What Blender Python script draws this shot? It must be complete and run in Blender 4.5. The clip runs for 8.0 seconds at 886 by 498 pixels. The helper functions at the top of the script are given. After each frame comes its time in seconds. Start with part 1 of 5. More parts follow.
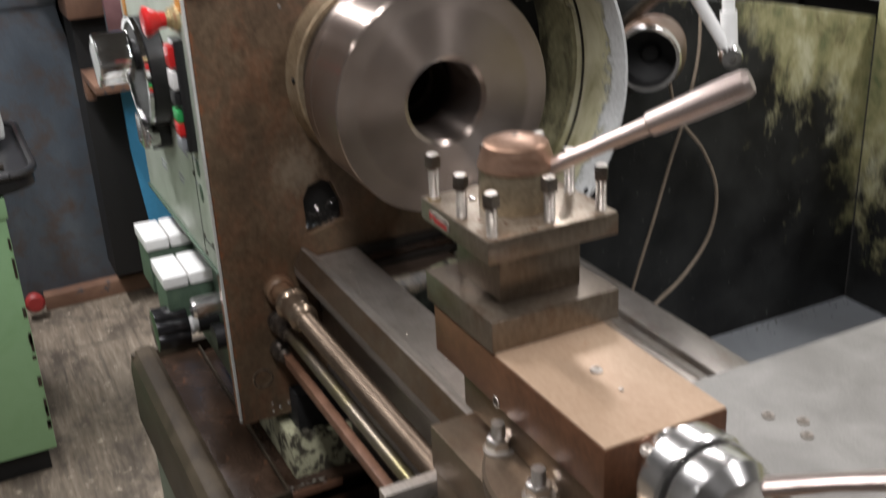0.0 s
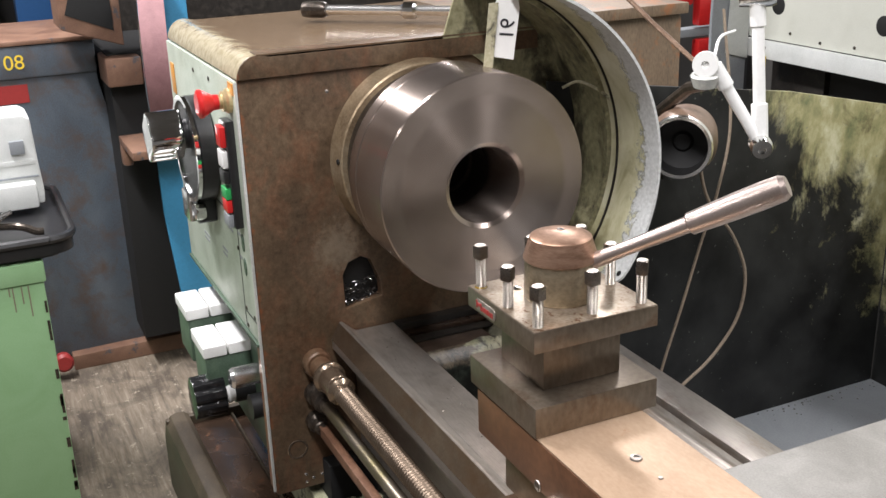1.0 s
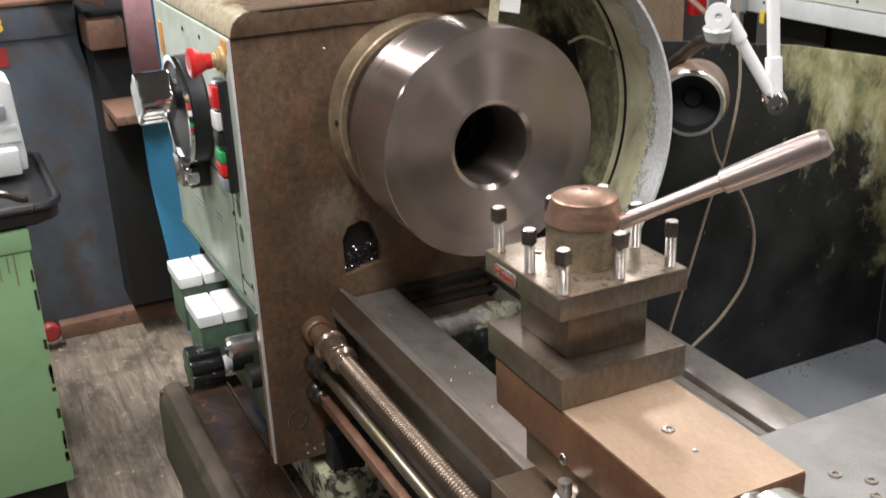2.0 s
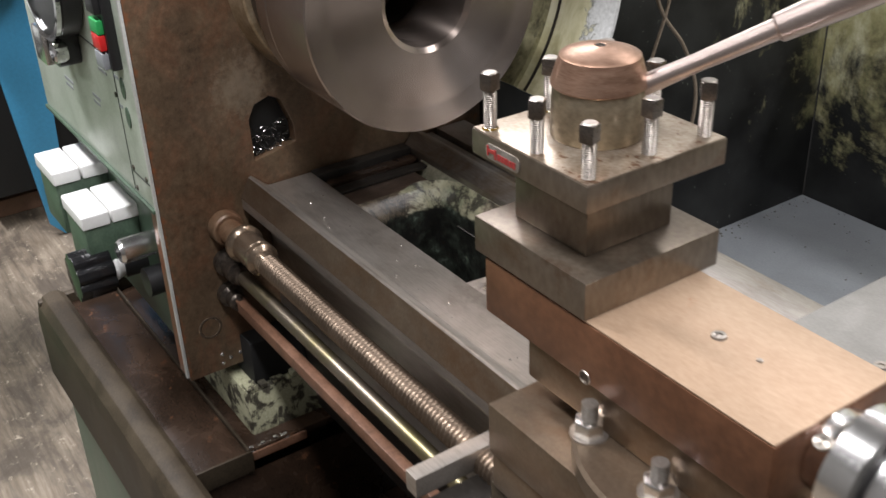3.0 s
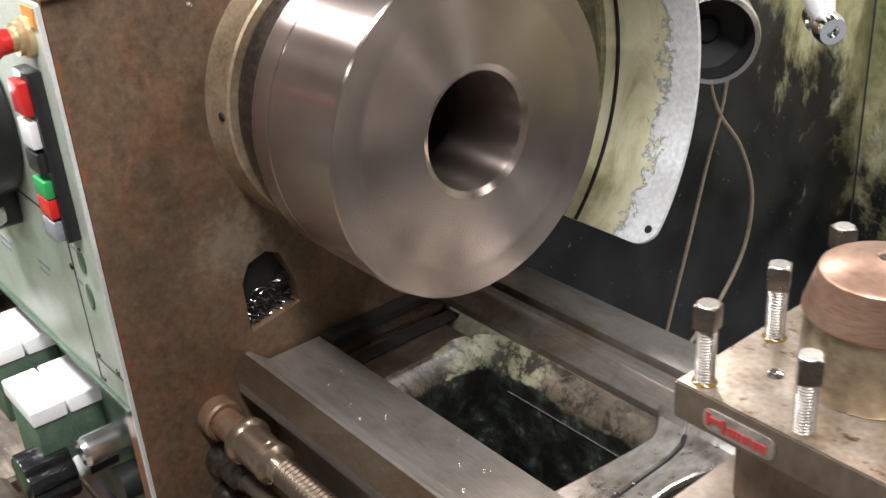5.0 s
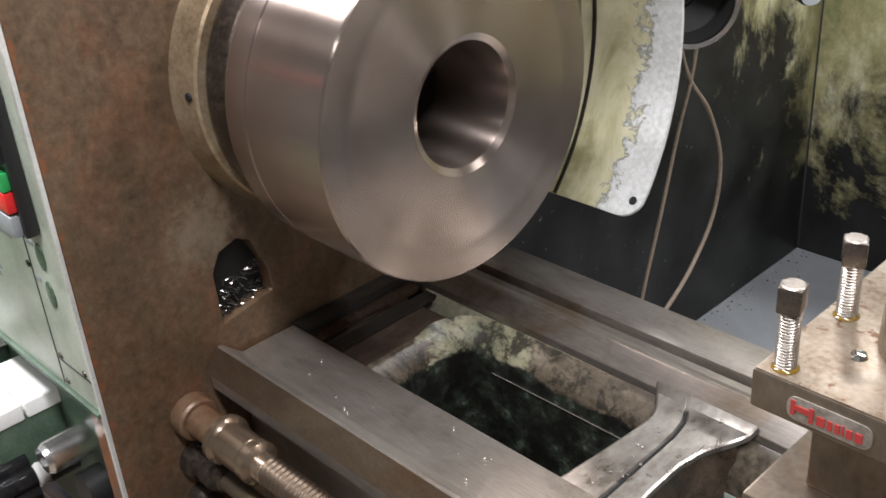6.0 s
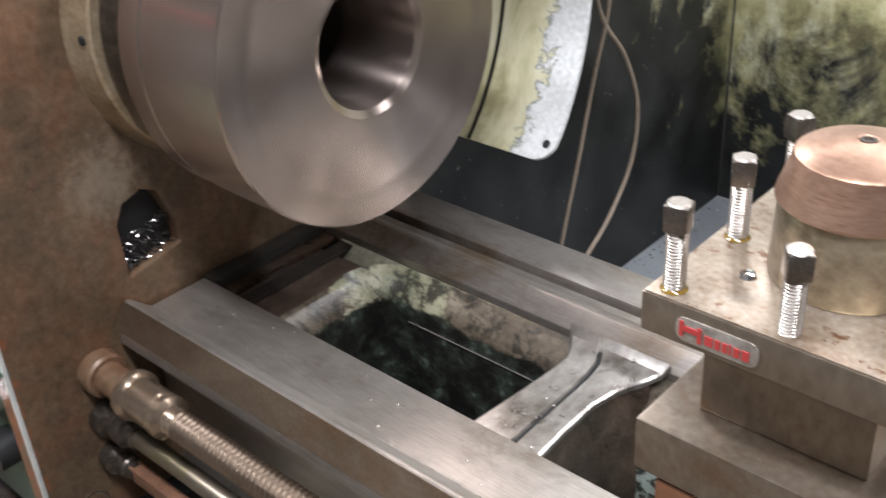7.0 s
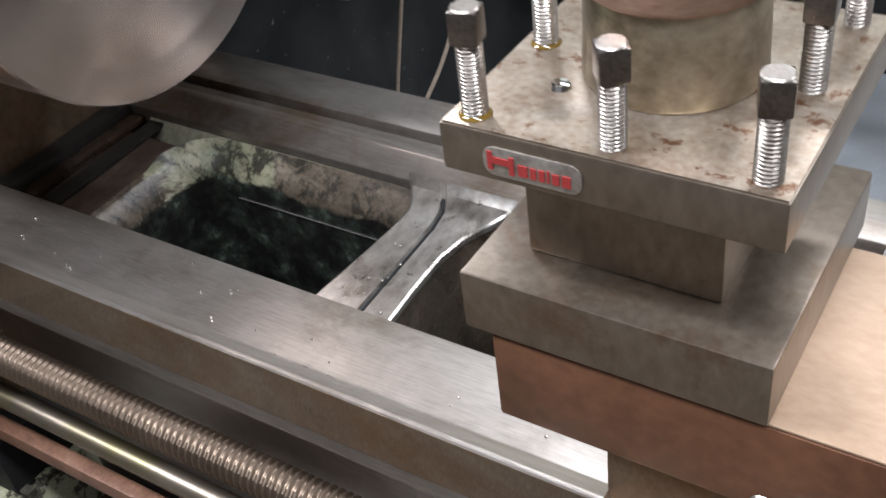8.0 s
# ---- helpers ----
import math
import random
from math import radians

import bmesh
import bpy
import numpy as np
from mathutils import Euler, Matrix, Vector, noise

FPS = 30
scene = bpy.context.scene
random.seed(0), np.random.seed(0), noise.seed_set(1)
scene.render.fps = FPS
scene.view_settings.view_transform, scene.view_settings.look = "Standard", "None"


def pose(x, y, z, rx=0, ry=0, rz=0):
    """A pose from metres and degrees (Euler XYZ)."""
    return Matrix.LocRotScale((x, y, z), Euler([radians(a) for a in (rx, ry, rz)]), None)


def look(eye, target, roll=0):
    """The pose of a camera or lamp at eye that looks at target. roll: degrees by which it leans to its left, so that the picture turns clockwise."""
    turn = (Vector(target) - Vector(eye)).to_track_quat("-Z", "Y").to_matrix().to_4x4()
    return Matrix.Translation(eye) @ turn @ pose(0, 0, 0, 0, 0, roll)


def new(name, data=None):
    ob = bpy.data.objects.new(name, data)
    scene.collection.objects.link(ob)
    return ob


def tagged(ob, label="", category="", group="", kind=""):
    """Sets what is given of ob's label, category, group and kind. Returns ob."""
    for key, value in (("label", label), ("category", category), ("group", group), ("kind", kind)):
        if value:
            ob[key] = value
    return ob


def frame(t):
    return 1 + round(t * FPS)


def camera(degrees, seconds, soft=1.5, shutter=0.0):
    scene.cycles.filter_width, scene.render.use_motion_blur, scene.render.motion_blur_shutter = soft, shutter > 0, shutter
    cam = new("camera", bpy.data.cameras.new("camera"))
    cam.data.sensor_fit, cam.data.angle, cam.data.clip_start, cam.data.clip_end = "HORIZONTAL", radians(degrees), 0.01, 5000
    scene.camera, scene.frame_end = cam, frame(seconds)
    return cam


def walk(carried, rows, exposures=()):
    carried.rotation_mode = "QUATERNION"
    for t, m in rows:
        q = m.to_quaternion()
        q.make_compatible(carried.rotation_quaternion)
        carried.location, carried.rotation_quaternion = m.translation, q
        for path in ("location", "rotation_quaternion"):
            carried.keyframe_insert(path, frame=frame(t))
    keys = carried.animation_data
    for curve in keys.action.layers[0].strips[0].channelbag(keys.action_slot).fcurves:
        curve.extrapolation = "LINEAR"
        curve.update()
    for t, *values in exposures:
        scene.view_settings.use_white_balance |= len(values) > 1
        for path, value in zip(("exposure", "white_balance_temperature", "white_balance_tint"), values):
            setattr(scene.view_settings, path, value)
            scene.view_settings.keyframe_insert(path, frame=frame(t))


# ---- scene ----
cam = camera(45.3, 8.0, 1.5, 0.5)
PATH = [
    (0, (1.0803, -0.4491, 1.3438), (0.2503, -0.0556, 0.9484), -2.89),
    (0.2, (1.090, -0.464, 1.356), (-0.598, 0.327, 0.632), -2.1),
    (0.5, (1.0978, -0.4720, 1.3674), (0.2466, -0.0854, 1.0125), -2.14),
    (1, (1.0949, -0.4764, 1.3725), (0.2384, -0.0875, 1.0333), -1.98),
    (2.3, (1.0182, -0.4839, 1.3532), (0.2000, -0.0775, 0.9465), -2.58),
    (2.5, (0.9882, -0.4874, 1.3475), (0.2006, -0.0568, 0.9067), -2.77),
    (3, (0.9011, -0.4782, 1.3156), (0.1703, -0.0015, 0.8270), -2.25),
    (3.5, (0.8338, -0.4444, 1.3084), (0.0909, 0.0241, 0.8302), -3.42),
    (4, (0.7729, -0.4138, 1.3080), (0.0118, 0.0570, 0.8618), -4.43),
    (4.4, (0.7306, -0.4128, 1.3078), (-0.0206, 0.0735, 0.8614), -4.21),
    (4.7, (0.6987, -0.4174, 1.3085), (-0.0332, 0.1026, 0.8680), -4.08),
    (5.8, (0.6097, -0.4402, 1.3016), (-0.0464, 0.1502, 0.8317), -4.30),
    (6, (0.6096, -0.4378, 1.2996), (-0.0406, 0.1552, 0.8246), -4.34),
    (6.5, (0.6108, -0.4321, 1.2926), (-0.0148, 0.1769, 0.8049), -3.88),
    (7, (0.6188, -0.4233, 1.2822), (0.0216, 0.1969, 0.7737), -3.71),
    (7.2, (0.617, -0.423, 1.278), (-0.506, 0.866, 0.241), -3.3),
    (7.4, (0.6092, -0.4141, 1.2697), (0.0970, 0.2479, 0.7226), -3.24),
    (7.5, (0.610, -0.413, 1.266), (-0.404, 0.918, 0.171), -3.2),
    (7.7, (0.6039, -0.3972, 1.2584), (0.1430, 0.2639, 0.6663), -5.49),
    (8, (0.6076, -0.3689, 1.2440), (0.1411, 0.2550, 0.6170), -8.29),
]
EXPOSURE = [(0, -0.14, 6500, 10), (0.3, 0.33, 6500, 10), (0.5, 0.5, 6500, 10), (1.0, 0.44, 6500, 10), (2.3, 0.18, 6500, 10), (2.5, 0.16, 6500, 10), (3.0, 0.25, 6450, 10), (3.5, 0.32, 6150, 10), (4.0, 0.36, 6450, 10), (4.5, 0.66, 6450, 10), (6.0, 0.62, 6450, 10), (6.5, 0.84, 6450, 10), (7.0, 0.9, 6150, 10), (7.5, 1.0, 6050, 9), (8.0, 0.42, 5950, 9)]
walk(cam, [(t, look(eye, target, roll)) for t, eye, target, roll in PATH], EXPOSURE)

# ---- world and lamps ----
world = bpy.data.worlds.new("world")
world.use_nodes = True
world.node_tree.nodes["Background"].inputs[0].default_value = (0.9, 0.95, 1.0, 1)
world.node_tree.nodes["Background"].inputs[1].default_value = 0.02
scene.world = world


def tube_lamp(x, y, z, length, turn, watts):
    data = bpy.data.lights.new("tube_light", "AREA")
    data.shape, data.size, data.size_y = "RECTANGLE", length, 0.16
    data.energy, data.color = watts, (1.0, 0.978, 1.0)
    ob = new("tube_light", data)
    ob.matrix_world = pose(x, y, z, 0, 0, turn)
    return ob


# the last lamp is an unseen fill added to brighten front-facing steel
LAMPS = [(1.0, -0.62, 2.62, 1.5, 0, 40), (-1.4, -0.8, 2.62, 1.5, 0, 82), (0.1, 1.5, 2.62, 1.5, 0, 16), (-1.9, 1.3, 2.62, 1.5, 0, 48), (1.6, 1.2, 2.62, 1.5, 0, 32), (0.2, -2.0, 2.62, 1.5, 0, 15)]
for lamp in LAMPS:
    tube_lamp(*lamp)


# ---- materials ----
def material(name, build):
    m = bpy.data.materials.new(name)
    m.use_nodes = True
    nt = m.node_tree
    build(nt, nt.nodes["Principled BSDF"])
    return m


def node(nt, kind, **values):
    n = nt.nodes.new(kind)
    for k, v in values.items():
        if k in n.inputs:
            n.inputs[k].default_value = v
    return n


def coords(nt, scale=(1, 1, 1)):
    tc = nt.nodes.new("ShaderNodeTexCoord")
    mp = nt.nodes.new("ShaderNodeMapping")
    mp.inputs["Scale"].default_value = scale
    nt.links.new(tc.outputs["Object"], mp.inputs["Vector"])
    return mp.outputs[0]


def noise_fac(nt, scale, detail=4, stretch=(1, 1, 1), rough=0.55, distort=0.0):
    n = nt.nodes.new("ShaderNodeTexNoise")
    n.inputs["Scale"].default_value, n.inputs["Detail"].default_value = scale, detail
    n.inputs["Roughness"].default_value, n.inputs["Distortion"].default_value = rough, distort
    nt.links.new(coords(nt, stretch), n.inputs["Vector"])
    return n.outputs["Fac"]


def ramp(nt, fac, stops):
    r = nt.nodes.new("ShaderNodeValToRGB")
    while len(r.color_ramp.elements) < len(stops):
        r.color_ramp.elements.new(0.5)
    for e, (p, c) in zip(r.color_ramp.elements, stops):
        e.position = p
        e.color = (*c, 1) if len(c) == 3 else c
    nt.links.new(fac, r.inputs[0])
    return r.outputs[0]


def mix(nt, fac, a, b, mode="MIX"):
    m = nt.nodes.new("ShaderNodeMix")
    m.data_type, m.blend_type = "RGBA", mode
    for sock, v in ((m.inputs[0], fac), (m.inputs[6], a), (m.inputs[7], b)):
        if isinstance(v, (int, float)):
            sock.default_value = v
        elif isinstance(v, tuple):
            sock.default_value = (*v, 1)
        else:
            nt.links.new(v, sock)
    return m.outputs[2]


def grey(a, b):
    return [(a[0], (a[1],) * 3), (b[0], (b[1],) * 3)]


def bump(nt, bsdf, fac, strength=0.2, distance=0.001):
    b = nt.nodes.new("ShaderNodeBump")
    b.inputs["Strength"].default_value, b.inputs["Distance"].default_value = strength, distance
    nt.links.new(fac, b.inputs["Height"])
    nt.links.new(b.outputs[0], bsdf.inputs["Normal"])


def worn(name, base, dark, light, scale=30, rough=(0.3, 0.55), metal=0.0, relief=0.15, fine=400, stretch=(1, 1, 1), spots=None, spot_at=0.66, spec=0.5, spot_soft=0.05):
    """A surface with large stains, small grain and, where wanted, spots of another colour."""
    def build(nt, b):
        big = noise_fac(nt, scale, 6, stretch, 0.6, 0.6)
        small = noise_fac(nt, fine, 3, stretch)
        col = ramp(nt, big, [(0.3, dark), (0.5, base), (0.72, light)])
        col = mix(nt, 0.35, col, ramp(nt, small, [(0.3, dark), (0.7, light)]))
        if spots:
            s = noise_fac(nt, scale * 2.3, 7, (1, 1, 1), 0.7, 0.3)
            col = mix(nt, ramp(nt, s, grey((spot_at, 0), (spot_at + spot_soft, 1))), col, spots)
        nt.links.new(col, b.inputs["Base Color"])
        rr = nt.nodes.new("ShaderNodeMapRange")
        rr.inputs[3].default_value, rr.inputs[4].default_value = rough
        nt.links.new(big, rr.inputs[0])
        nt.links.new(rr.outputs[0], b.inputs["Roughness"])
        b.inputs["Metallic"].default_value = metal
        b.inputs["Specular IOR Level"].default_value = spec
        if relief:
            bump(nt, b, small, relief, 0.0006)
    return material(name, build)


def plain(name, col, rough=0.4, metal=0.0, grain=0.12, scale=120):
    dark = tuple(c * (1 - grain) for c in col)
    light = tuple(min(1, c * (1 + grain)) for c in col)
    return worn(name, col, dark, light, scale, (rough * 0.85, rough * 1.15), metal, 0.05)


def turned(name, base, dark, rough=0.28, aniso=0.75):
    """Steel turned on a lathe: fine rings about the x axis and a radial sheen."""
    def build(nt, b):
        tc = nt.nodes.new("ShaderNodeTexCoord")
        sep = nt.nodes.new("ShaderNodeSeparateXYZ")
        nt.links.new(tc.outputs["Object"], sep.inputs[0])
        comb = nt.nodes.new("ShaderNodeCombineXYZ")
        nt.links.new(sep.outputs[1], comb.inputs[0])
        nt.links.new(sep.outputs[2], comb.inputs[1])
        ln = nt.nodes.new("ShaderNodeVectorMath")
        ln.operation = "LENGTH"
        nt.links.new(comb.outputs[0], ln.inputs[0])
        add = nt.nodes.new("ShaderNodeMath")
        nt.links.new(ln.outputs["Value"], add.inputs[0])
        nt.links.new(sep.outputs[0], add.inputs[1])
        n = nt.nodes.new("ShaderNodeTexNoise")
        n.noise_dimensions = "1D"
        n.inputs["Scale"].default_value, n.inputs["Detail"].default_value = 700, 3
        nt.links.new(add.outputs[0], n.inputs["W"])
        mottle = noise_fac(nt, 14, 5)
        col = mix(nt, ramp(nt, mottle, grey((0.35, 0.0), (0.7, 1.0))), base, dark)
        col = mix(nt, 0.3, col, ramp(nt, n.outputs["Fac"], [(0.3, dark), (0.7, base)]))
        nt.links.new(col, b.inputs["Base Color"])
        b.inputs["Metallic"].default_value = 0.95
        b.inputs["Roughness"].default_value = rough
        b.inputs["Anisotropic"].default_value = aniso
        b.inputs["Anisotropic Rotation"].default_value = 0.25
        t = nt.nodes.new("ShaderNodeTangent")
        t.direction_type, t.axis = "RADIAL", "X"
        nt.links.new(t.outputs[0], b.inputs["Tangent"])
        bump(nt, b, n.outputs["Fac"], 0.025, 0.0003)
    return material(name, build)


def ground_steel(name, base, dark, rough=(0.22, 0.42), stretch=(0.06, 1, 1), rust=None, rust_at=0.62):
    """Ground or scraped steel: long fine scratches along one way, oil stains, some rust film."""
    def build(nt, b):
        scratch = noise_fac(nt, 900, 4, stretch)
        blot = noise_fac(nt, 22, 6, (0.5, 1, 1), 0.65, 0.5)
        col = mix(nt, ramp(nt, blot, grey((0.35, 0.0), (0.7, 1.0))), base, dark)
        col = mix(nt, 0.3, col, ramp(nt, scratch, [(0.35, dark), (0.65, base)]))
        if rust:
            r = noise_fac(nt, 16, 7, (0.7, 1, 1), 0.7, 0.4)
            col = mix(nt, ramp(nt, r, grey((rust_at - 0.1, 0), (rust_at + 0.12, 0.85))), col, rust)
        nt.links.new(col, b.inputs["Base Color"])
        b.inputs["Metallic"].default_value = 0.85
        rr = nt.nodes.new("ShaderNodeMapRange")
        rr.inputs[3].default_value, rr.inputs[4].default_value = rough
        nt.links.new(blot, rr.inputs[0])
        nt.links.new(rr.outputs[0], b.inputs["Roughness"])
        bump(nt, b, scratch, 0.12, 0.0003)
    return material(name, build)


def patched(name, a, a2, c, c2, scale, at, rough, stretch=(1, 1, 1), sharp=0.03, metal=0.0, distort=0.5):
    """Two finishes with a ragged border: flaking paint over what lies below it."""
    def build(nt, b):
        m = noise_fac(nt, scale, 8, stretch, 0.68, distort)
        g = noise_fac(nt, scale * 9, 4)
        one = ramp(nt, g, [(0.3, a), (0.7, a2)])
        two = ramp(nt, g, [(0.3, c), (0.7, c2)])
        f = ramp(nt, m, grey((at, 0), (at + sharp, 1)))
        nt.links.new(mix(nt, f, one, two), b.inputs["Base Color"])
        b.inputs["Roughness"].default_value = rough
        b.inputs["Metallic"].default_value = metal
        bump(nt, b, f, 0.25, 0.0008)
    return material(name, build)


def cast_face(nt, b):
    """Brown oiled casting: blotches, rust creeping in from the front edge, metal worn bare below the spindle."""
    tc = nt.nodes.new("ShaderNodeTexCoord")
    sep = nt.nodes.new("ShaderNodeSeparateXYZ")
    nt.links.new(tc.outputs["Object"], sep.inputs[0])
    dist = nt.nodes.new("ShaderNodeVectorMath")
    dist.operation = "DISTANCE"
    nt.links.new(tc.outputs["Object"], dist.inputs[0])
    dist.inputs[1].default_value = (0, -0.11, 0.965)
    big = noise_fac(nt, 13, 7, (1, 1, 0.8), 0.65, 0.8)
    small = noise_fac(nt, 130, 6, (1, 1, 1), 0.75)
    red = noise_fac(nt, 24, 7, (1, 1, 0.7), 0.7, 0.5)
    def shifted(src, k, c, n):
        m = nt.nodes.new("ShaderNodeMath")
        m.operation = "MULTIPLY_ADD"
        nt.links.new(src, m.inputs[0])
        m.inputs[1].default_value, m.inputs[2].default_value = k, c
        a = nt.nodes.new("ShaderNodeMath")
        nt.links.new(m.outputs[0], a.inputs[0])
        nt.links.new(n, a.inputs[1])
        return a.outputs[0]
    col = ramp(nt, big, [(0.3, (0.035, 0.024, 0.014)), (0.45, (0.078, 0.048, 0.027)), (0.56, (0.128, 0.084, 0.048)), (0.7, (0.215, 0.155, 0.095))])
    col = mix(nt, ramp(nt, red, grey((0.47, 0), (0.64, 0.8))), col, (0.19, 0.078, 0.038))
    col = mix(nt, 0.45, col, ramp(nt, small, [(0.3, (0.035, 0.024, 0.015)), (0.7, (0.22, 0.155, 0.1))]))
    edge = shifted(sep.outputs[1], -45.0, -9.3, noise_fac(nt, 90, 5))
    col = mix(nt, ramp(nt, edge, grey((0.5, 0), (0.75, 0.8))), col, (0.27, 0.09, 0.035))
    bare = shifted(dist.outputs["Value"], -7.0, 0.42, noise_fac(nt, 85, 8, (1, 1, 1), 0.8))
    barefac = ramp(nt, bare, grey((0.68, 0), (0.88, 0.45)))
    col = mix(nt, barefac, col, (0.3, 0.25, 0.19))
    nt.links.new(col, b.inputs["Base Color"])
    b.inputs["Metallic"].default_value = 0.2
    rr = nt.nodes.new("ShaderNodeMapRange")
    rr.inputs[3].default_value, rr.inputs[4].default_value = 0.2, 0.55
    nt.links.new(big, rr.inputs[0])
    nt.links.new(rr.outputs[0], b.inputs["Roughness"])
    bump(nt, b, small, 0.5, 0.001)


M_CAST = material("brown_cast_face", cast_face)
M_PANEL = worn("grey_green_panel", (0.47, 0.53, 0.44), (0.33, 0.38, 0.3), (0.58, 0.63, 0.55), 26, (0.3, 0.45), 0, 0.05, spots=(0.25, 0.24, 0.17), spot_at=0.69)
M_GREEN_DARK = worn("dark_green_enamel", (0.06, 0.1, 0.068), (0.03, 0.05, 0.034), (0.11, 0.16, 0.11), 24, (0.25, 0.5), 0, 0.1, spots=(0.1, 0.06, 0.035), spot_at=0.68)
M_CABINET = worn("pale_green_cabinet", (0.27, 0.46, 0.24), (0.23, 0.41, 0.2), (0.31, 0.5, 0.28), 9, (0.4, 0.55), 0, 0.06, spots=(0.14, 0.17, 0.08), spot_at=0.73)
M_WAY = ground_steel("bed_way_steel", (0.62, 0.575, 0.525), (0.31, 0.275, 0.235), (0.26, 0.48), rust=(0.2, 0.155, 0.11), rust_at=0.64)
M_WAY_REAR = ground_steel("rear_way_steel", (0.5, 0.465, 0.425), (0.23, 0.2, 0.175), (0.28, 0.46), rust=(0.2, 0.125, 0.055), rust_at=0.62)
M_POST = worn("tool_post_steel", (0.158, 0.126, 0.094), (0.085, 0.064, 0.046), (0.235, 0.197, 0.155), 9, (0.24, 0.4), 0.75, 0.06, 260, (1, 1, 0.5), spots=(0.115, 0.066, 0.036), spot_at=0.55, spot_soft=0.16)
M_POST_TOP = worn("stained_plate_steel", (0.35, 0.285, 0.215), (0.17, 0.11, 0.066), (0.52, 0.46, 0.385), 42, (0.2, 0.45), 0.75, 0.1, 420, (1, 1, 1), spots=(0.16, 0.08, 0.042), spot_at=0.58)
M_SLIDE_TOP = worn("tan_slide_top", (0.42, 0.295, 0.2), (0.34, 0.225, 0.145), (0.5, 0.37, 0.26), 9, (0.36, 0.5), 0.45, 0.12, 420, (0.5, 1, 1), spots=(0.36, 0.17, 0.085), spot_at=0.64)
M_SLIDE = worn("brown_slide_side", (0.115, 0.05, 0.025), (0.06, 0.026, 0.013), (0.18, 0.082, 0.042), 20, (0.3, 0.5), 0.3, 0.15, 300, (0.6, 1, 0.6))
M_BRONZE = worn("bronze_cap", (0.42, 0.255, 0.175), (0.24, 0.135, 0.088), (0.52, 0.35, 0.255), 36, (0.3, 0.46), 0.88, 0.1, 260, (1, 1, 5))
M_CAP_BASE = worn("oily_steel_collar", (0.27, 0.22, 0.15), (0.08, 0.058, 0.034), (0.44, 0.38, 0.28), 24, (0.25, 0.45), 0.7, 0.06, 260, (1, 1, 1.3))
M_BOSS = worn("tan_boss_ring", (0.36, 0.27, 0.165), (0.17, 0.115, 0.065), (0.5, 0.41, 0.29), 24, (0.25, 0.45), 0.6, 0.1, 300)
# head steel darkened for the dim room its sides reflect
M_HEAD = ground_steel("darkened_head_steel", (0.22, 0.19, 0.165), (0.06, 0.05, 0.042), (0.2, 0.36), (1, 1, 1))
M_CROSS = ground_steel("brown_oiled_cross_slide", (0.25, 0.19, 0.135), (0.11, 0.08, 0.055), (0.28, 0.46), (1, 0.4, 0.4), (0.15, 0.085, 0.045), 0.58)
M_LEVER = ground_steel("pinkish_lever_steel", (0.58, 0.49, 0.45), (0.38, 0.31, 0.275), (0.24, 0.36), (1, 1, 1))
M_DISC = turned("turned_steel", (0.5, 0.425, 0.38), (0.33, 0.265, 0.225), 0.26, 0.9)
M_BOLT = ground_steel("bright_bolt_steel", (0.46, 0.425, 0.385), (0.2, 0.17, 0.14), (0.24, 0.4), (1, 1, 1))
M_BLACKED = worn("blacked_steel", (0.06, 0.05, 0.042), (0.025, 0.02, 0.018), (0.14, 0.115, 0.09), 150, (0.22, 0.4), 0.7, 0.1)
M_CHROME = plain("chrome", (0.78, 0.78, 0.77), 0.08, 1.0, 0.05)
M_CHROME_DULL = plain("dull_chrome", (0.84, 0.83, 0.81), 0.22, 1.0, 0.08)
M_BLACK = plain("black_plastic", (0.018, 0.018, 0.019), 0.32, 0, 0.3)
M_KNOB = plain("glossy_black_plastic", (0.012, 0.012, 0.013), 0.14, 0, 0.2)
M_COLLAR = ground_steel("bright_bronzed_collar", (0.42, 0.33, 0.245), (0.16, 0.115, 0.08), (0.16, 0.32), (1, 1, 1))
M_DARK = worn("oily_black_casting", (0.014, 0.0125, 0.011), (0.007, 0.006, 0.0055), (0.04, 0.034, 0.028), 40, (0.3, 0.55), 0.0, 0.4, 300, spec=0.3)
# near black painted in for the unlit depth of holes and gaps
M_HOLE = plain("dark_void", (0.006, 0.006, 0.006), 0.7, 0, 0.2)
M_RED = plain("red_plastic", (0.6, 0.022, 0.022), 0.3)
M_RED_DULL = plain("dull_red_paint", (0.3, 0.028, 0.026), 0.5)
M_GRN = plain("green_plastic", (0.03, 0.33, 0.09), 0.35)
M_WHITE = plain("white_enamel", (0.8, 0.8, 0.78), 0.3, 0, 0.05)
M_BADGE = worn("worn_badge_plate", (0.33, 0.3, 0.265), (0.15, 0.125, 0.1), (0.5, 0.47, 0.43), 120, (0.25, 0.4), 0.6, 0.1)
M_PAPER = plain("paper", (0.8, 0.8, 0.78), 0.8, 0, 0.03)
M_INK = plain("ink", (0.02, 0.02, 0.025), 0.7)
M_BRASS = plain("pale_brass", (0.62, 0.5, 0.28), 0.35, 0.7)
M_ORANGE = plain("orange_label", (0.6, 0.27, 0.05), 0.45)
M_YELLOW = plain("yellow_paint", (0.75, 0.55, 0.05), 0.5)


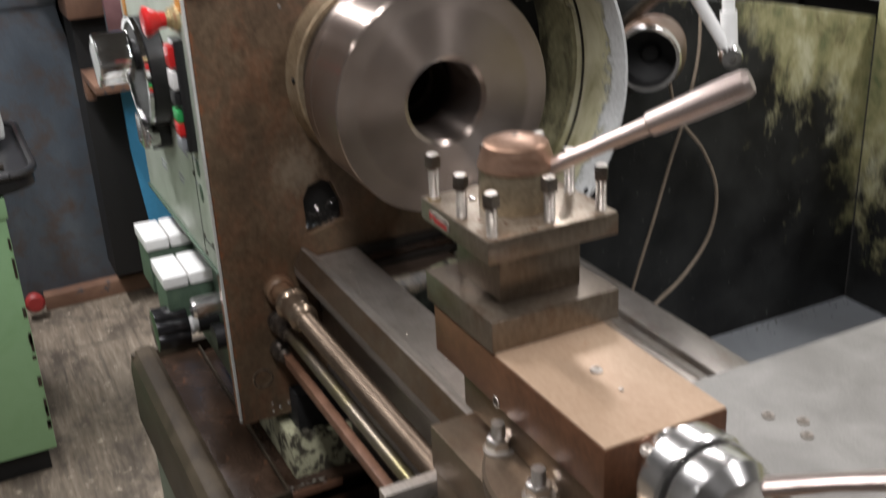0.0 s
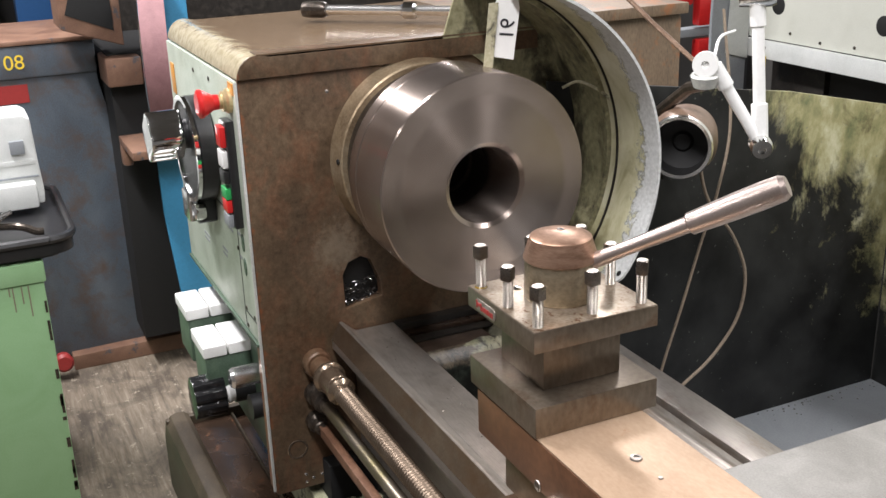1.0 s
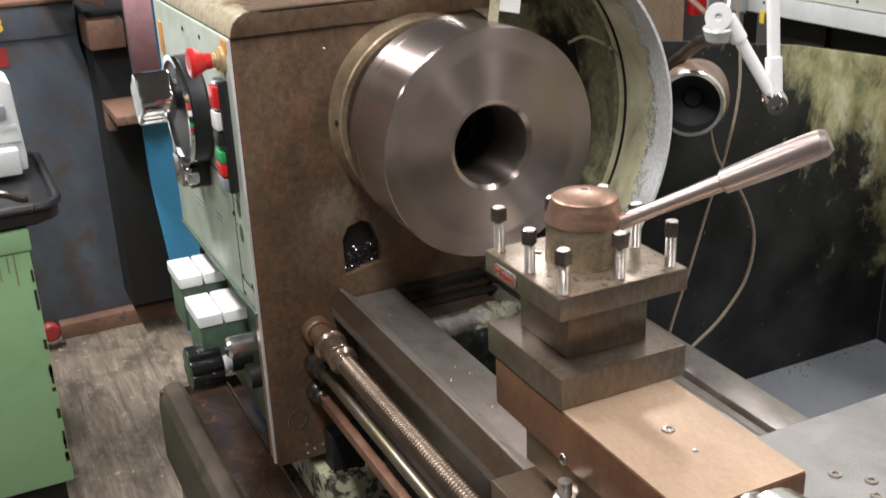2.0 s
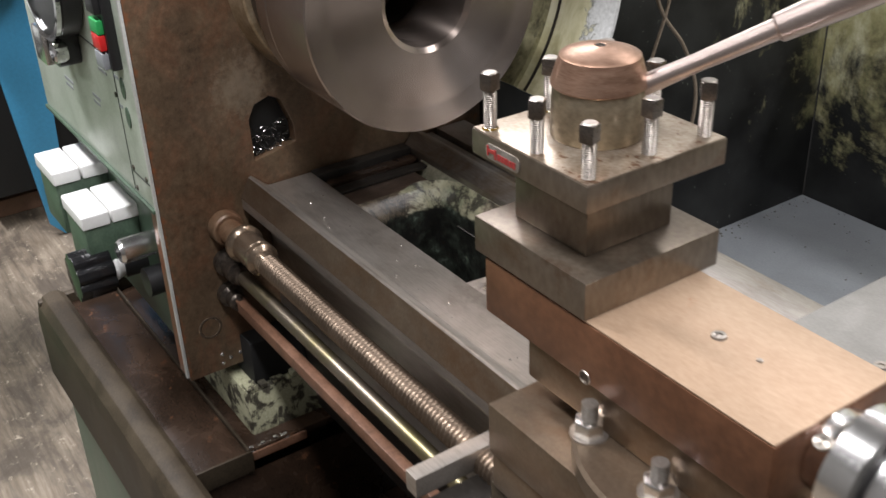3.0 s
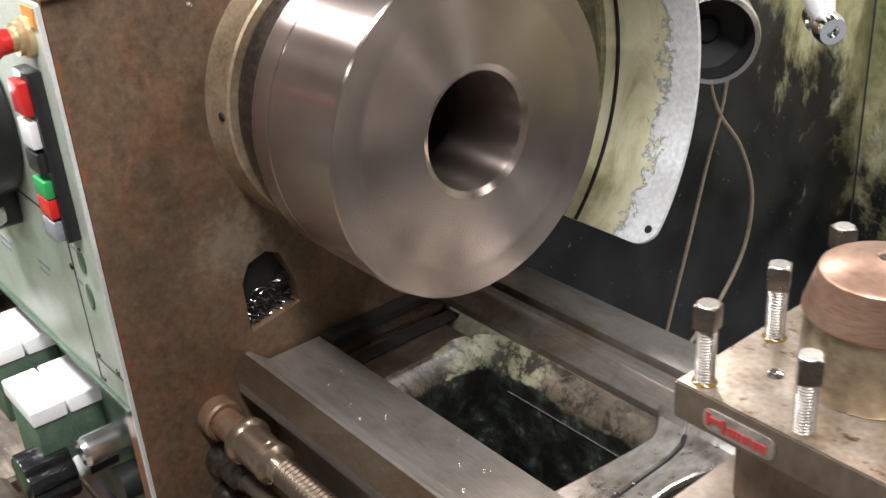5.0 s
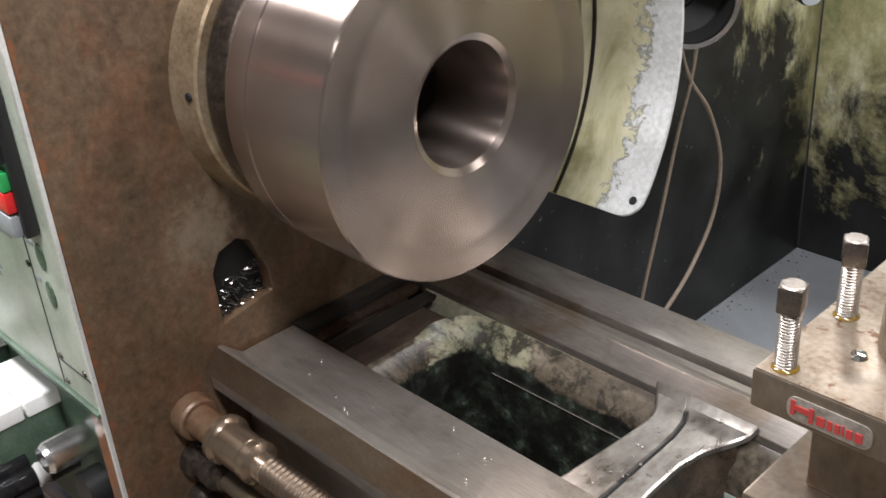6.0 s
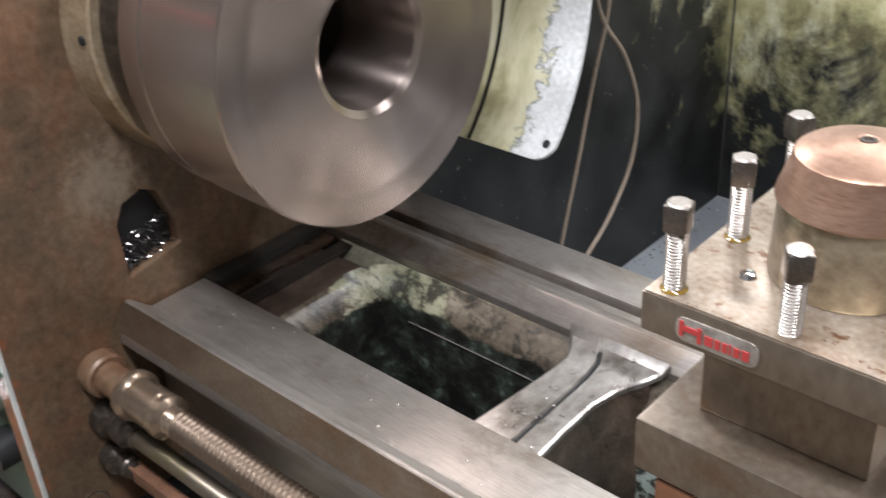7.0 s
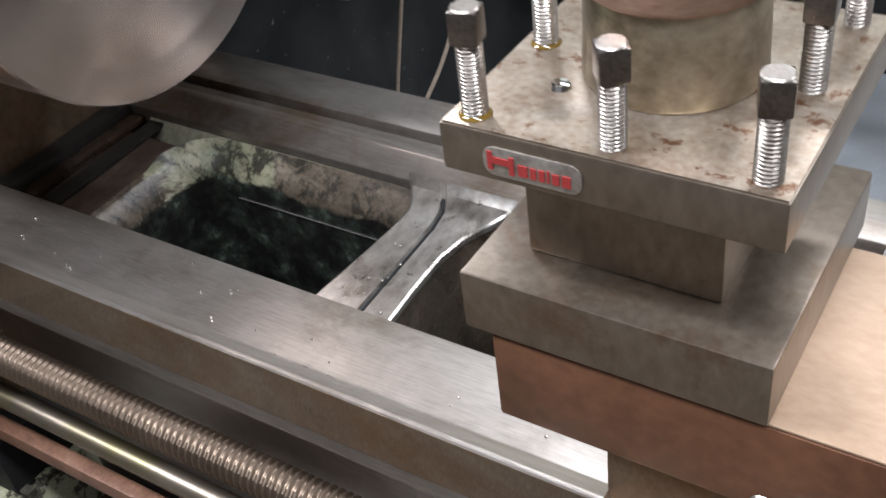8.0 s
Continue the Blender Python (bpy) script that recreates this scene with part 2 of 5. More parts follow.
def flaking_band(nt, b):
    """Cream paint worn off to grey towards the front edge and in chips low down."""
    tc = nt.nodes.new("ShaderNodeTexCoord")
    sep = nt.nodes.new("ShaderNodeSeparateXYZ")
    nt.links.new(tc.outputs["Object"], sep.inputs[0])
    chip = noise_fac(nt, 58, 9, (1, 1, 1), 0.74, 1.0)
    big = noise_fac(nt, 22, 6, (1, 1, 0.5), 0.65, 0.4)
    def math_node(op, a, c):
        m = nt.nodes.new("ShaderNodeMath")
        m.operation = op
        for k, v in ((0, a), (1, c)):
            if isinstance(v, (int, float)):
                m.inputs[k].default_value = v
            else:
                nt.links.new(v, m.inputs[k])
        return m.outputs[0]
    edge = math_node("MULTIPLY", math_node("SUBTRACT", sep.outputs[0], 0.150), 22)
    low = math_node("MULTIPLY", math_node("SUBTRACT", 0.975, sep.outputs[2]), 3.0)
    total = math_node("ADD", math_node("ADD", math_node("MULTIPLY", math_node("SUBTRACT", chip, 0.23), 1.8), edge), math_node("MAXIMUM", low, 0.0))
    total = math_node("ADD", total, math_node("MULTIPLY", math_node("SUBTRACT", big, 0.5), 0.5))
    f = ramp(nt, total, grey((0.6, 0), (0.63, 1)))
    fine = noise_fac(nt, 260, 4)
    cream = ramp(nt, big, [(0.32, (0.3, 0.275, 0.15)), (0.48, (0.5, 0.475, 0.31)), (0.65, (0.62, 0.6, 0.45))])
    worn_grey = ramp(nt, fine, [(0.3, (0.46, 0.47, 0.46)), (0.7, (0.64, 0.65, 0.64))])
    chipped = nt.nodes.new("ShaderNodeValToRGB")
    for p, v in ((0.585, 0.0), (0.6, 1.0), (0.655, 0.9), (0.7, 0.0)):
        e = chipped.color_ramp.elements.new(p)
        e.color = (v, v, v, 1)
    chipped.color_ramp.elements[0].color = chipped.color_ramp.elements[-1].color = (0, 0, 0, 1)
    nt.links.new(total, chipped.inputs[0])
    col = mix(nt, f, cream, worn_grey)
    nt.links.new(mix(nt, chipped.outputs[0], col, (0.2, 0.21, 0.19)), b.inputs["Base Color"])
    b.inputs["Roughness"].default_value = 0.38
    bump(nt, b, f, 0.5, -0.0012)


M_GUARD = material("flaking_cream_guard", flaking_band)
M_GUARD_IN = patched("soiled_olive_guard", (0.17, 0.16, 0.085), (0.33, 0.31, 0.19), (0.03, 0.027, 0.018), (0.085, 0.075, 0.045), 15, 0.47, 0.42, (1, 1, 1), 0.12)


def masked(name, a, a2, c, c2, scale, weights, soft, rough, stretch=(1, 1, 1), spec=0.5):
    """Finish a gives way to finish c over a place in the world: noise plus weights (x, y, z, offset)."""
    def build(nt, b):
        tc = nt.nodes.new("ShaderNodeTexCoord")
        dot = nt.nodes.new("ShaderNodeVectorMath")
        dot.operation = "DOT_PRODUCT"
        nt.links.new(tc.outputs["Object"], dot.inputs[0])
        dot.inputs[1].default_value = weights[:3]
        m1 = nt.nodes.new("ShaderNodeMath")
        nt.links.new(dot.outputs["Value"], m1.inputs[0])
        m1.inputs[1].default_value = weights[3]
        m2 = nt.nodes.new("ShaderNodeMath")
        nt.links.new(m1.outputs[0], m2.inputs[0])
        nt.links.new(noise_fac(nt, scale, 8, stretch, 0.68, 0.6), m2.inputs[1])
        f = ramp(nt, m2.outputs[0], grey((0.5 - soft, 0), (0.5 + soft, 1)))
        g = noise_fac(nt, scale * 6, 5)
        col = mix(nt, f, ramp(nt, g, [(0.3, a), (0.7, a2)]), ramp(nt, g, [(0.3, c), (0.7, c2)]))
        nt.links.new(col, b.inputs["Base Color"])
        b.inputs["Roughness"].default_value = rough
        b.inputs["Specular IOR Level"].default_value = spec
        bump(nt, b, f, 0.2, 0.0008)
    return material(name, build)


M_CAST_TOP = masked("worn_cream_cover", (0.1, 0.064, 0.037), (0.19, 0.135, 0.085), (0.3, 0.255, 0.16), (0.46, 0.41, 0.29), 21, (0, -9, -1.0, -0.48), 0.1, 0.2, (1.2, 1, 1))
M_GUARD_RIM = worn("worn_grey_rim", (0.52, 0.53, 0.5), (0.4, 0.41, 0.39), (0.66, 0.66, 0.62), 28, (0.3, 0.45), 0.15, 0.1)


def sooty(nt, b):
    """Black oily soot with a smear of old yellow-green paint showing in the upper rear corner."""
    tc = nt.nodes.new("ShaderNodeTexCoord")
    sep = nt.nodes.new("ShaderNodeSeparateXYZ")
    nt.links.new(tc.outputs["Object"], sep.inputs[0])
    def math_node(op, a, c):
        m = nt.nodes.new("ShaderNodeMath")
        m.operation = op
        for k, v in ((0, a), (1, c)):
            if isinstance(v, (int, float)):
                m.inputs[k].default_value = v
            else:
                nt.links.new(v, m.inputs[k])
        return m.outputs[0]
    rub = noise_fac(nt, 8, 9, (1, 1, 0.8), 0.72, 0.5)
    streak = noise_fac(nt, 26, 5, (1, 1, 0.12), 0.6, 0.3)
    high = math_node("MULTIPLY", math_node("SUBTRACT", sep.outputs[2], 0.9), 1.25)
    rear = math_node("MULTIPLY", math_node("SUBTRACT", sep.outputs[1], 0.6), 1.5)
    t = math_node("ADD", rub, math_node("ADD", high, rear))
    t = math_node("ADD", t, math_node("MULTIPLY", math_node("SUBTRACT", streak, 0.5), 0.2))
    f = ramp(nt, t, grey((0.47, 0), (0.6, 1)))
    blot = ramp(nt, noise_fac(nt, 11, 8, (1, 1, 0.8), 0.7, 0.6), grey((0.54, 0), (0.64, 0.7)))
    paint = ramp(nt, noise_fac(nt, 20, 7, (1, 1, 0.7), 0.7), [(0.3, (0.1, 0.125, 0.06)), (0.5, (0.31, 0.29, 0.15)), (0.7, (0.54, 0.53, 0.37))])
    soot = ramp(nt, noise_fac(nt, 14, 6), [(0.35, (0.009, 0.009, 0.009)), (0.7, (0.027, 0.028, 0.027))])
    specks = ramp(nt, noise_fac(nt, 170, 3), grey((0.71, 0), (0.74, 1)))
    col = mix(nt, f, soot, mix(nt, blot, paint, (0.055, 0.04, 0.022)))
    nt.links.new(mix(nt, specks, col, (0.16, 0.17, 0.15)), b.inputs["Base Color"])
    b.inputs["Roughness"].default_value = 0.45
    b.inputs["Specular IOR Level"].default_value = 0.22
    bump(nt, b, rub, 0.1, 0.001)


M_SPLASH = material("sooty_black_splashback", sooty)
M_TRAY = worn("blue_grey_tray", (0.27, 0.29, 0.31), (0.2, 0.21, 0.22), (0.34, 0.36, 0.38), 9, (0.35, 0.5), 0.1, 0.15, spots=(0.4, 0.4, 0.38), spot_at=0.74)
M_COVER = worn("speckled_grey_plate", (0.2, 0.192, 0.175), (0.14, 0.133, 0.12), (0.27, 0.26, 0.24), 26, (0.4, 0.55), 0.35, 0.3, 600)
M_FILLET = patched("chipped_cream_bed_paint", (0.4, 0.37, 0.24), (0.55, 0.52, 0.37), (0.035, 0.035, 0.028), (0.1, 0.095, 0.07), 34, 0.52, 0.35, sharp=0.1)
# cream turns dark brown towards larger x and towards the bottom
M_LEDGE = masked("mottled_cream_ledge", (0.24, 0.235, 0.165), (0.42, 0.405, 0.31), (0.03, 0.025, 0.019), (0.11, 0.09, 0.066), 30, (2.4, -3, -12, 9.97), 0.08, 0.27, (0.5, 1, 1))
M_WEB = worn("oily_brown_web", (0.055, 0.036, 0.027), (0.02, 0.014, 0.011), (0.13, 0.095, 0.072), 26, (0.2, 0.42), 0.15, 0.35, 220, (1, 0.4, 1))


def pocket_paint(nt, b):
    """Cream paint round the corner of the bed opening, oiled metal away from it, black chips throughout, near black
    with green patches lower down.
    """
    tc = nt.nodes.new("ShaderNodeTexCoord")
    dist = nt.nodes.new("ShaderNodeVectorMath")
    dist.operation = "DISTANCE"
    nt.links.new(tc.outputs["Object"], dist.inputs[0])
    dist.inputs[1].default_value = (0.118, 0.042, 0.848)
    k = nt.nodes.new("ShaderNodeMath")
    k.operation = "MULTIPLY_ADD"
    nt.links.new(dist.outputs["Value"], k.inputs[0])
    k.inputs[1].default_value, k.inputs[2].default_value = 7.0, 0.0
    a = nt.nodes.new("ShaderNodeMath")
    nt.links.new(k.outputs[0], a.inputs[0])
    nt.links.new(noise_fac(nt, 34, 8, (1, 1, 1), 0.7, 0.7), a.inputs[1])
    far = ramp(nt, a.outputs[0], grey((0.74, 0), (0.82, 1)))
    g = noise_fac(nt, 170, 5, (1, 1, 1), 0.7)
    cream = ramp(nt, noise_fac(nt, 26, 5), [(0.3, (0.13, 0.16, 0.1)), (0.5, (0.33, 0.315, 0.21)), (0.7, (0.5, 0.48, 0.36))])
    metal = ramp(nt, noise_fac(nt, 30, 6, (0.4, 1, 1), 0.65), [(0.32, (0.04, 0.03, 0.021)), (0.52, (0.13, 0.105, 0.075)), (0.7, (0.25, 0.215, 0.165))])
    col = mix(nt, far, cream, metal)
    chips = ramp(nt, noise_fac(nt, 62, 8, (1, 1, 1), 0.72, 0.4), grey((0.49, 0), (0.57, 0.92)))
    col = mix(nt, chips, col, (0.03, 0.026, 0.02))
    # below z 0.832 the colour turns near black with green patches
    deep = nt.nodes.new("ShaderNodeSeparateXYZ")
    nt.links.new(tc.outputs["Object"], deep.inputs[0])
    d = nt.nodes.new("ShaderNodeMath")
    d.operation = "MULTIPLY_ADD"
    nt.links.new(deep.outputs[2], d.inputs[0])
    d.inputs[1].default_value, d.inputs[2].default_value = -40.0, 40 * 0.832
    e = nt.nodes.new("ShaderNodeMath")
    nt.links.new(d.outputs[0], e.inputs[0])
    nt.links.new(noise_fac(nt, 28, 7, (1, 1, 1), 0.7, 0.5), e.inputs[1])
    mottle = ramp(nt, noise_fac(nt, 44, 7, (1, 1, 1), 0.72), [(0.45, (0.009, 0.009, 0.008)), (0.58, (0.03, 0.036, 0.028)), (0.74, (0.16, 0.2, 0.16))])
    col = mix(nt, ramp(nt, e.outputs[0], grey((0.5, 0), (0.62, 1))), col, mottle)
    col = mix(nt, ramp(nt, g, grey((0.3, 0.75), (0.5, 0.0))), col, (0.02, 0.018, 0.014))
    nt.links.new(col, b.inputs["Base Color"])
    b.inputs["Roughness"].default_value = 0.33
    bump(nt, b, g, 0.5, 0.0012)


M_POCKET = material("pocket_lip_paint", pocket_paint)
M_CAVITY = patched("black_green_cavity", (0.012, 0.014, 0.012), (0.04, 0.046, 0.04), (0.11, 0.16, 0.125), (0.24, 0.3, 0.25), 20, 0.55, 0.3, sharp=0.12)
M_CAVITY_PALE = patched("pale_green_speckled_wall", (0.24, 0.3, 0.26), (0.42, 0.47, 0.42), (0.02, 0.022, 0.018), (0.07, 0.08, 0.065), 75, 0.49, 0.28, sharp=0.06)
M_RIB = worn("oily_rib_steel", (0.36, 0.335, 0.305), (0.1, 0.083, 0.066), (0.58, 0.55, 0.51), 34, (0.16, 0.45), 0.8, 0.45, 160, (1, 0.6, 1), spots=(0.07, 0.052, 0.036), spot_at=0.62)
M_RIB_SIDE = worn("brown_oily_rib_side", (0.06, 0.042, 0.03), (0.022, 0.016, 0.012), (0.15, 0.11, 0.08), 40, (0.2, 0.4), 0.2, 0.3)
M_SCREW = ground_steel("bronzed_leadscrew", (0.26, 0.2, 0.15), (0.09, 0.065, 0.045), (0.3, 0.46), (1, 1, 1))
M_ROD = ground_steel("oily_feed_rod", (0.24, 0.205, 0.16), (0.1, 0.08, 0.06), (0.3, 0.46), rust=(0.16, 0.14, 0.05), rust_at=0.58)
M_RUST = worn("rusty_red_bar", (0.16, 0.078, 0.046), (0.07, 0.036, 0.022), (0.25, 0.135, 0.085), 40, (0.35, 0.6), 0.2, 0.2)
M_PAN = worn("oily_brown_pan", (0.024, 0.014, 0.009), (0.01, 0.007, 0.005), (0.055, 0.032, 0.02), 16, (0.12, 0.4), 0.0, 0.25, spots=(0.09, 0.042, 0.022), spot_at=0.62, spec=0.35)
M_PAN_RIM = worn("greasy_brown_rim", (0.034, 0.025, 0.016), (0.014, 0.011, 0.008), (0.075, 0.058, 0.038), 14, (0.4, 0.65), 0.0, 0.25, spots=(0.11, 0.085, 0.055), spot_at=0.64, spec=0.2)
M_FOOT = patched("flaking_cream_foot", (0.36, 0.36, 0.23), (0.5, 0.49, 0.34), (0.03, 0.028, 0.02), (0.09, 0.08, 0.06), 45, 0.5, 0.4, sharp=0.06)
def boards(nt, b):
    """Worn ribbed boards: long grain, ground-in dirt, pale dust and chips."""
    ribs = noise_fac(nt, 7, 5, (0.5, 5, 1), 0.7, 0.5)
    grain = noise_fac(nt, 26, 5, (0.4, 5, 1), 0.65)
    dirt = noise_fac(nt, 5.5, 7, (1, 1.4, 1), 0.65, 0.6)
    col = ramp(nt, ribs, [(0.3, (0.06, 0.044, 0.03)), (0.5, (0.19, 0.145, 0.1)), (0.7, (0.34, 0.28, 0.21))])
    col = mix(nt, 0.4, col, ramp(nt, grain, [(0.3, (0.05, 0.04, 0.03)), (0.7, (0.3, 0.265, 0.215))]))
    col = mix(nt, ramp(nt, dirt, grey((0.4, 0.7), (0.56, 0.0))), col, (0.045, 0.035, 0.027))
    dust = noise_fac(nt, 34, 8, (1, 1, 1), 0.8)
    col = mix(nt, ramp(nt, dust, grey((0.58, 0), (0.64, 0.85))), col, (0.46, 0.4, 0.31))
    nt.links.new(col, b.inputs["Base Color"])
    b.inputs["Roughness"].default_value = 0.62
    bump(nt, b, ribs, 0.35, 0.005)


M_FLOOR = material("worn_wood_floor", boards)
M_WALL = worn("dim_workshop_wall", (0.13, 0.125, 0.12), (0.08, 0.078, 0.074), (0.18, 0.175, 0.165), 3, (0.6, 0.8), 0, 0.1)
M_CEIL = worn("dim_ceiling", (0.16, 0.155, 0.15), (0.1, 0.098, 0.094), (0.21, 0.205, 0.2), 3, (0.7, 0.9), 0, 0.05)
M_FAR_BLUE = worn("stained_blue_grey_paint", (0.075, 0.1, 0.13), (0.06, 0.045, 0.04), (0.14, 0.165, 0.19), 5, (0.3, 0.55), 0.1, 0.15, 400, (1, 1, 0.6), spots=(0.1, 0.07, 0.055), spot_at=0.48, spot_soft=0.22)
M_FAR_RUST = worn("rusty_brown_sheet", (0.2, 0.108, 0.07), (0.1, 0.05, 0.033), (0.28, 0.165, 0.11), 9, (0.45, 0.65), 0.1, 0.2, spots=(0.08, 0.075, 0.08), spot_at=0.6)
M_ABRASIVE = worn("dull_red_abrasive", (0.22, 0.11, 0.115), (0.17, 0.08, 0.085), (0.27, 0.14, 0.145), 30, (0.6, 0.8), 0, 0.3)
M_BLUE = plain("bright_blue_paint", (0.05, 0.26, 0.46), 0.4)
M_BLUE_DK = plain("deep_blue_paint", (0.015, 0.06, 0.16), 0.4)
M_MACHINE = worn("off_white_machine_paint", (0.62, 0.63, 0.56), (0.54, 0.55, 0.48), (0.68, 0.69, 0.62), 8, (0.35, 0.5), 0, 0.05, spots=(0.3, 0.29, 0.24), spot_at=0.74)
M_CASE = worn("pale_grey_case", (0.6, 0.62, 0.6), (0.48, 0.5, 0.48), (0.7, 0.71, 0.69), 14, (0.35, 0.5), 0, 0.1)
M_BROWNBOX = worn("rust_streaked_casing", (0.16, 0.11, 0.07), (0.055, 0.04, 0.03), (0.27, 0.2, 0.13), 11, (0.4, 0.6), 0.1, 0.2, 400, (1, 1, 0.35), spots=(0.26, 0.11, 0.045), spot_at=0.54, spot_soft=0.1)
M_MOTOR = worn("rust_brown_housing", (0.2, 0.125, 0.085), (0.09, 0.055, 0.04), (0.32, 0.22, 0.16), 40, (0.25, 0.45), 0.35, 0.15)
M_CORD = plain("grey_brown_cord", (0.24, 0.19, 0.14), 0.55, 0, 0.3, 300)
M_OIL = plain("amber_oil", (0.13, 0.08, 0.015), 0.1)
M_SWARF = plain("bright_swarf", (0.75, 0.73, 0.7), 0.2, 0.9)
M_SWARF_WET = plain("wet_black_swarf", (0.17, 0.16, 0.15), 0.12, 0.8, 0.5)


# ---- mesh helpers ----
def finish(bm, angle=25):
    bmesh.ops.recalc_face_normals(bm, faces=bm.faces)
    for f in bm.faces:
        f.smooth = True
    for e in bm.edges:
        if len(e.link_faces) == 2 and e.calc_face_angle(0) > radians(angle):
            e.smooth = False
    return bm


def link(name, bm, mat, origin=(0, 0, 0)):
    finish(bm)
    if any(origin):
        bmesh.ops.translate(bm, verts=bm.verts, vec=[-c for c in origin])
    me = bpy.data.meshes.new(name)
    bm.to_mesh(me)
    bm.free()
    me.materials.append(mat)
    ob = new(name, me)
    ob.location = origin
    return ob


def part(name, bm, mat, parent, label="", origin=(0, 0, 0)):
    ob = link(name, bm, mat, origin)
    ob.parent = parent
    p = Vector((0, 0, 0))
    q = parent
    while q:
        p += q.location
        q = q.parent
    ob.location = Vector(origin) - p
    if label:
        tagged(ob, label)
    return ob


def thing(name, at, label, category, group="", kind=""):
    ob = new(name)
    ob.location = at
    ob.empty_display_size = 0.05
    return tagged(ob, label, category, group, kind)


def bevel(bm, w, seg=2, angle=30):
    if w <= 0:
        return bm
    es = [e for e in bm.edges if len(e.link_faces) == 2 and e.calc_face_angle(0) > radians(angle)]
    bmesh.ops.bevel(bm, geom=es, offset=w, segments=seg, profile=0.6, affect="EDGES", clamp_overlap=True)
    return bm


def box(x0, x1, y0, y1, z0, z1, w=0.001, seg=2):
    bm = bmesh.new()
    bmesh.ops.create_cube(bm, size=1)
    for v in bm.verts:
        v.co = ((x0 + x1) / 2 + v.co.x * (x1 - x0), (y0 + y1) / 2 + v.co.y * (y1 - y0), (z0 + z1) / 2 + v.co.z * (z1 - z0))
    return bevel(bm, w, seg)


def prism(points, origin, u, v, w, depth, bev=0.001, seg=2):
    """A polygon in the plane of u and v, pushed along w."""
    bm = bmesh.new()
    o, u, v, w = Vector(origin), Vector(u), Vector(v), Vector(w)
    low = [bm.verts.new(o + u * a + v * b) for a, b in points]
    top = [bm.verts.new(o + u * a + v * b + w * depth) for a, b in points]
    bm.faces.new(low)
    bm.faces.new(top[::-1])
    n = len(points)
    for i in range(n):
        bm.faces.new((low[i], low[(i + 1) % n], top[(i + 1) % n], top[i]))
    bmesh.ops.recalc_face_normals(bm, faces=bm.faces)
    return bevel(bm, bev, seg)


def along_x(points, x0, x1, bev=0.001, seg=2):
    return prism(points, (x0, 0, 0), (0, 1, 0), (0, 0, 1), (1, 0, 0), x1 - x0, bev, seg)


def facing_y(points, y0, y1, bev=0.001, seg=2):
    return prism(points, (0, y0, 0), (1, 0, 0), (0, 0, 1), (0, 1, 0), y1 - y0, bev, seg)


def upright(points, z0, z1, bev=0.001, seg=2):
    return prism(points, (0, 0, z0), (1, 0, 0), (0, 1, 0), (0, 0, 1), z1 - z0, bev, seg)


def frame_of(axis):
    a = Vector(axis).normalized()
    u = a.cross(Vector((0, 0, 1)) if abs(a.z) < 0.9 else Vector((1, 0, 0))).normalized()
    return a, u, a.cross(u)


def revolve(profile, origin, axis, seg=40, bm=None, arc=None):
    """Turns (along, radius) about an axis. arc: a pair of angles instead of a full turn."""
    bm = bm or bmesh.new()
    o = Vector(origin)
    a, u, v = frame_of(axis)
    n = seg if arc is None else seg + 1
    rings = []
    for d, r in profile:
        if r < 1e-6 and arc is None:
            rings.append([bm.verts.new(o + a * d)])
            continue
        ring = []
        for i in range(n):
            ang = 2 * math.pi * i / seg if arc is None else arc[0] + (arc[1] - arc[0]) * i / seg
            ring.append(bm.verts.new(o + a * d + (u * math.cos(ang) + v * math.sin(ang)) * r))
        rings.append(ring)
    for p, q in zip(rings, rings[1:]):
        for i in range(seg):
            j = (i + 1) % n
            quad = (p[i % len(p)], p[j % len(p)], q[j % len(q)], q[i % len(q)])
            quad = tuple(dict.fromkeys(quad))
            if len(quad) > 2:
                bm.faces.new(quad)
    return bm


def tube(points, r, seg=8, bm=None, radii=None):
    bm = bm or bmesh.new()
    pts = [Vector(p) for p in points]
    rings, u = [], None
    for i, p in enumerate(pts):
        d = (pts[min(i + 1, len(pts) - 1)] - pts[max(i - 1, 0)]).normalized()
        if u is None:
            u = frame_of(d)[1]
        u = (u - d * u.dot(d)).normalized()
        v = d.cross(u)
        rad = radii[i] if radii else r
        rings.append([bm.verts.new(p + (u * math.cos(k) + v * math.sin(k)) * rad) for k in [2 * math.pi * j / seg for j in range(seg)]])
    for p, q in zip(rings, rings[1:]):
        for i in range(seg):
            bm.faces.new((p[i], p[(i + 1) % seg], q[(i + 1) % seg], q[i]))
    bm.faces.new(rings[0][::-1])
    bm.faces.new(rings[-1])
    return bm


def curve(points, steps=8):
    """Smooth line through points."""
    p = [Vector(q) for q in points]
    p = [p[0] * 2 - p[1]] + p + [p[-1] * 2 - p[-2]]
    out = []
    for i in range(1, len(p) - 2):
        for k in range(steps):
            t = k / steps
            a, b, c, d = p[i - 1 : i + 3]
            out.append(0.5 * (2 * b + (c - a) * t + (2 * a - 5 * b + 4 * c - d) * t * t + (3 * b - a - 3 * c + d) * t ** 3))
    return out + [p[-2]]


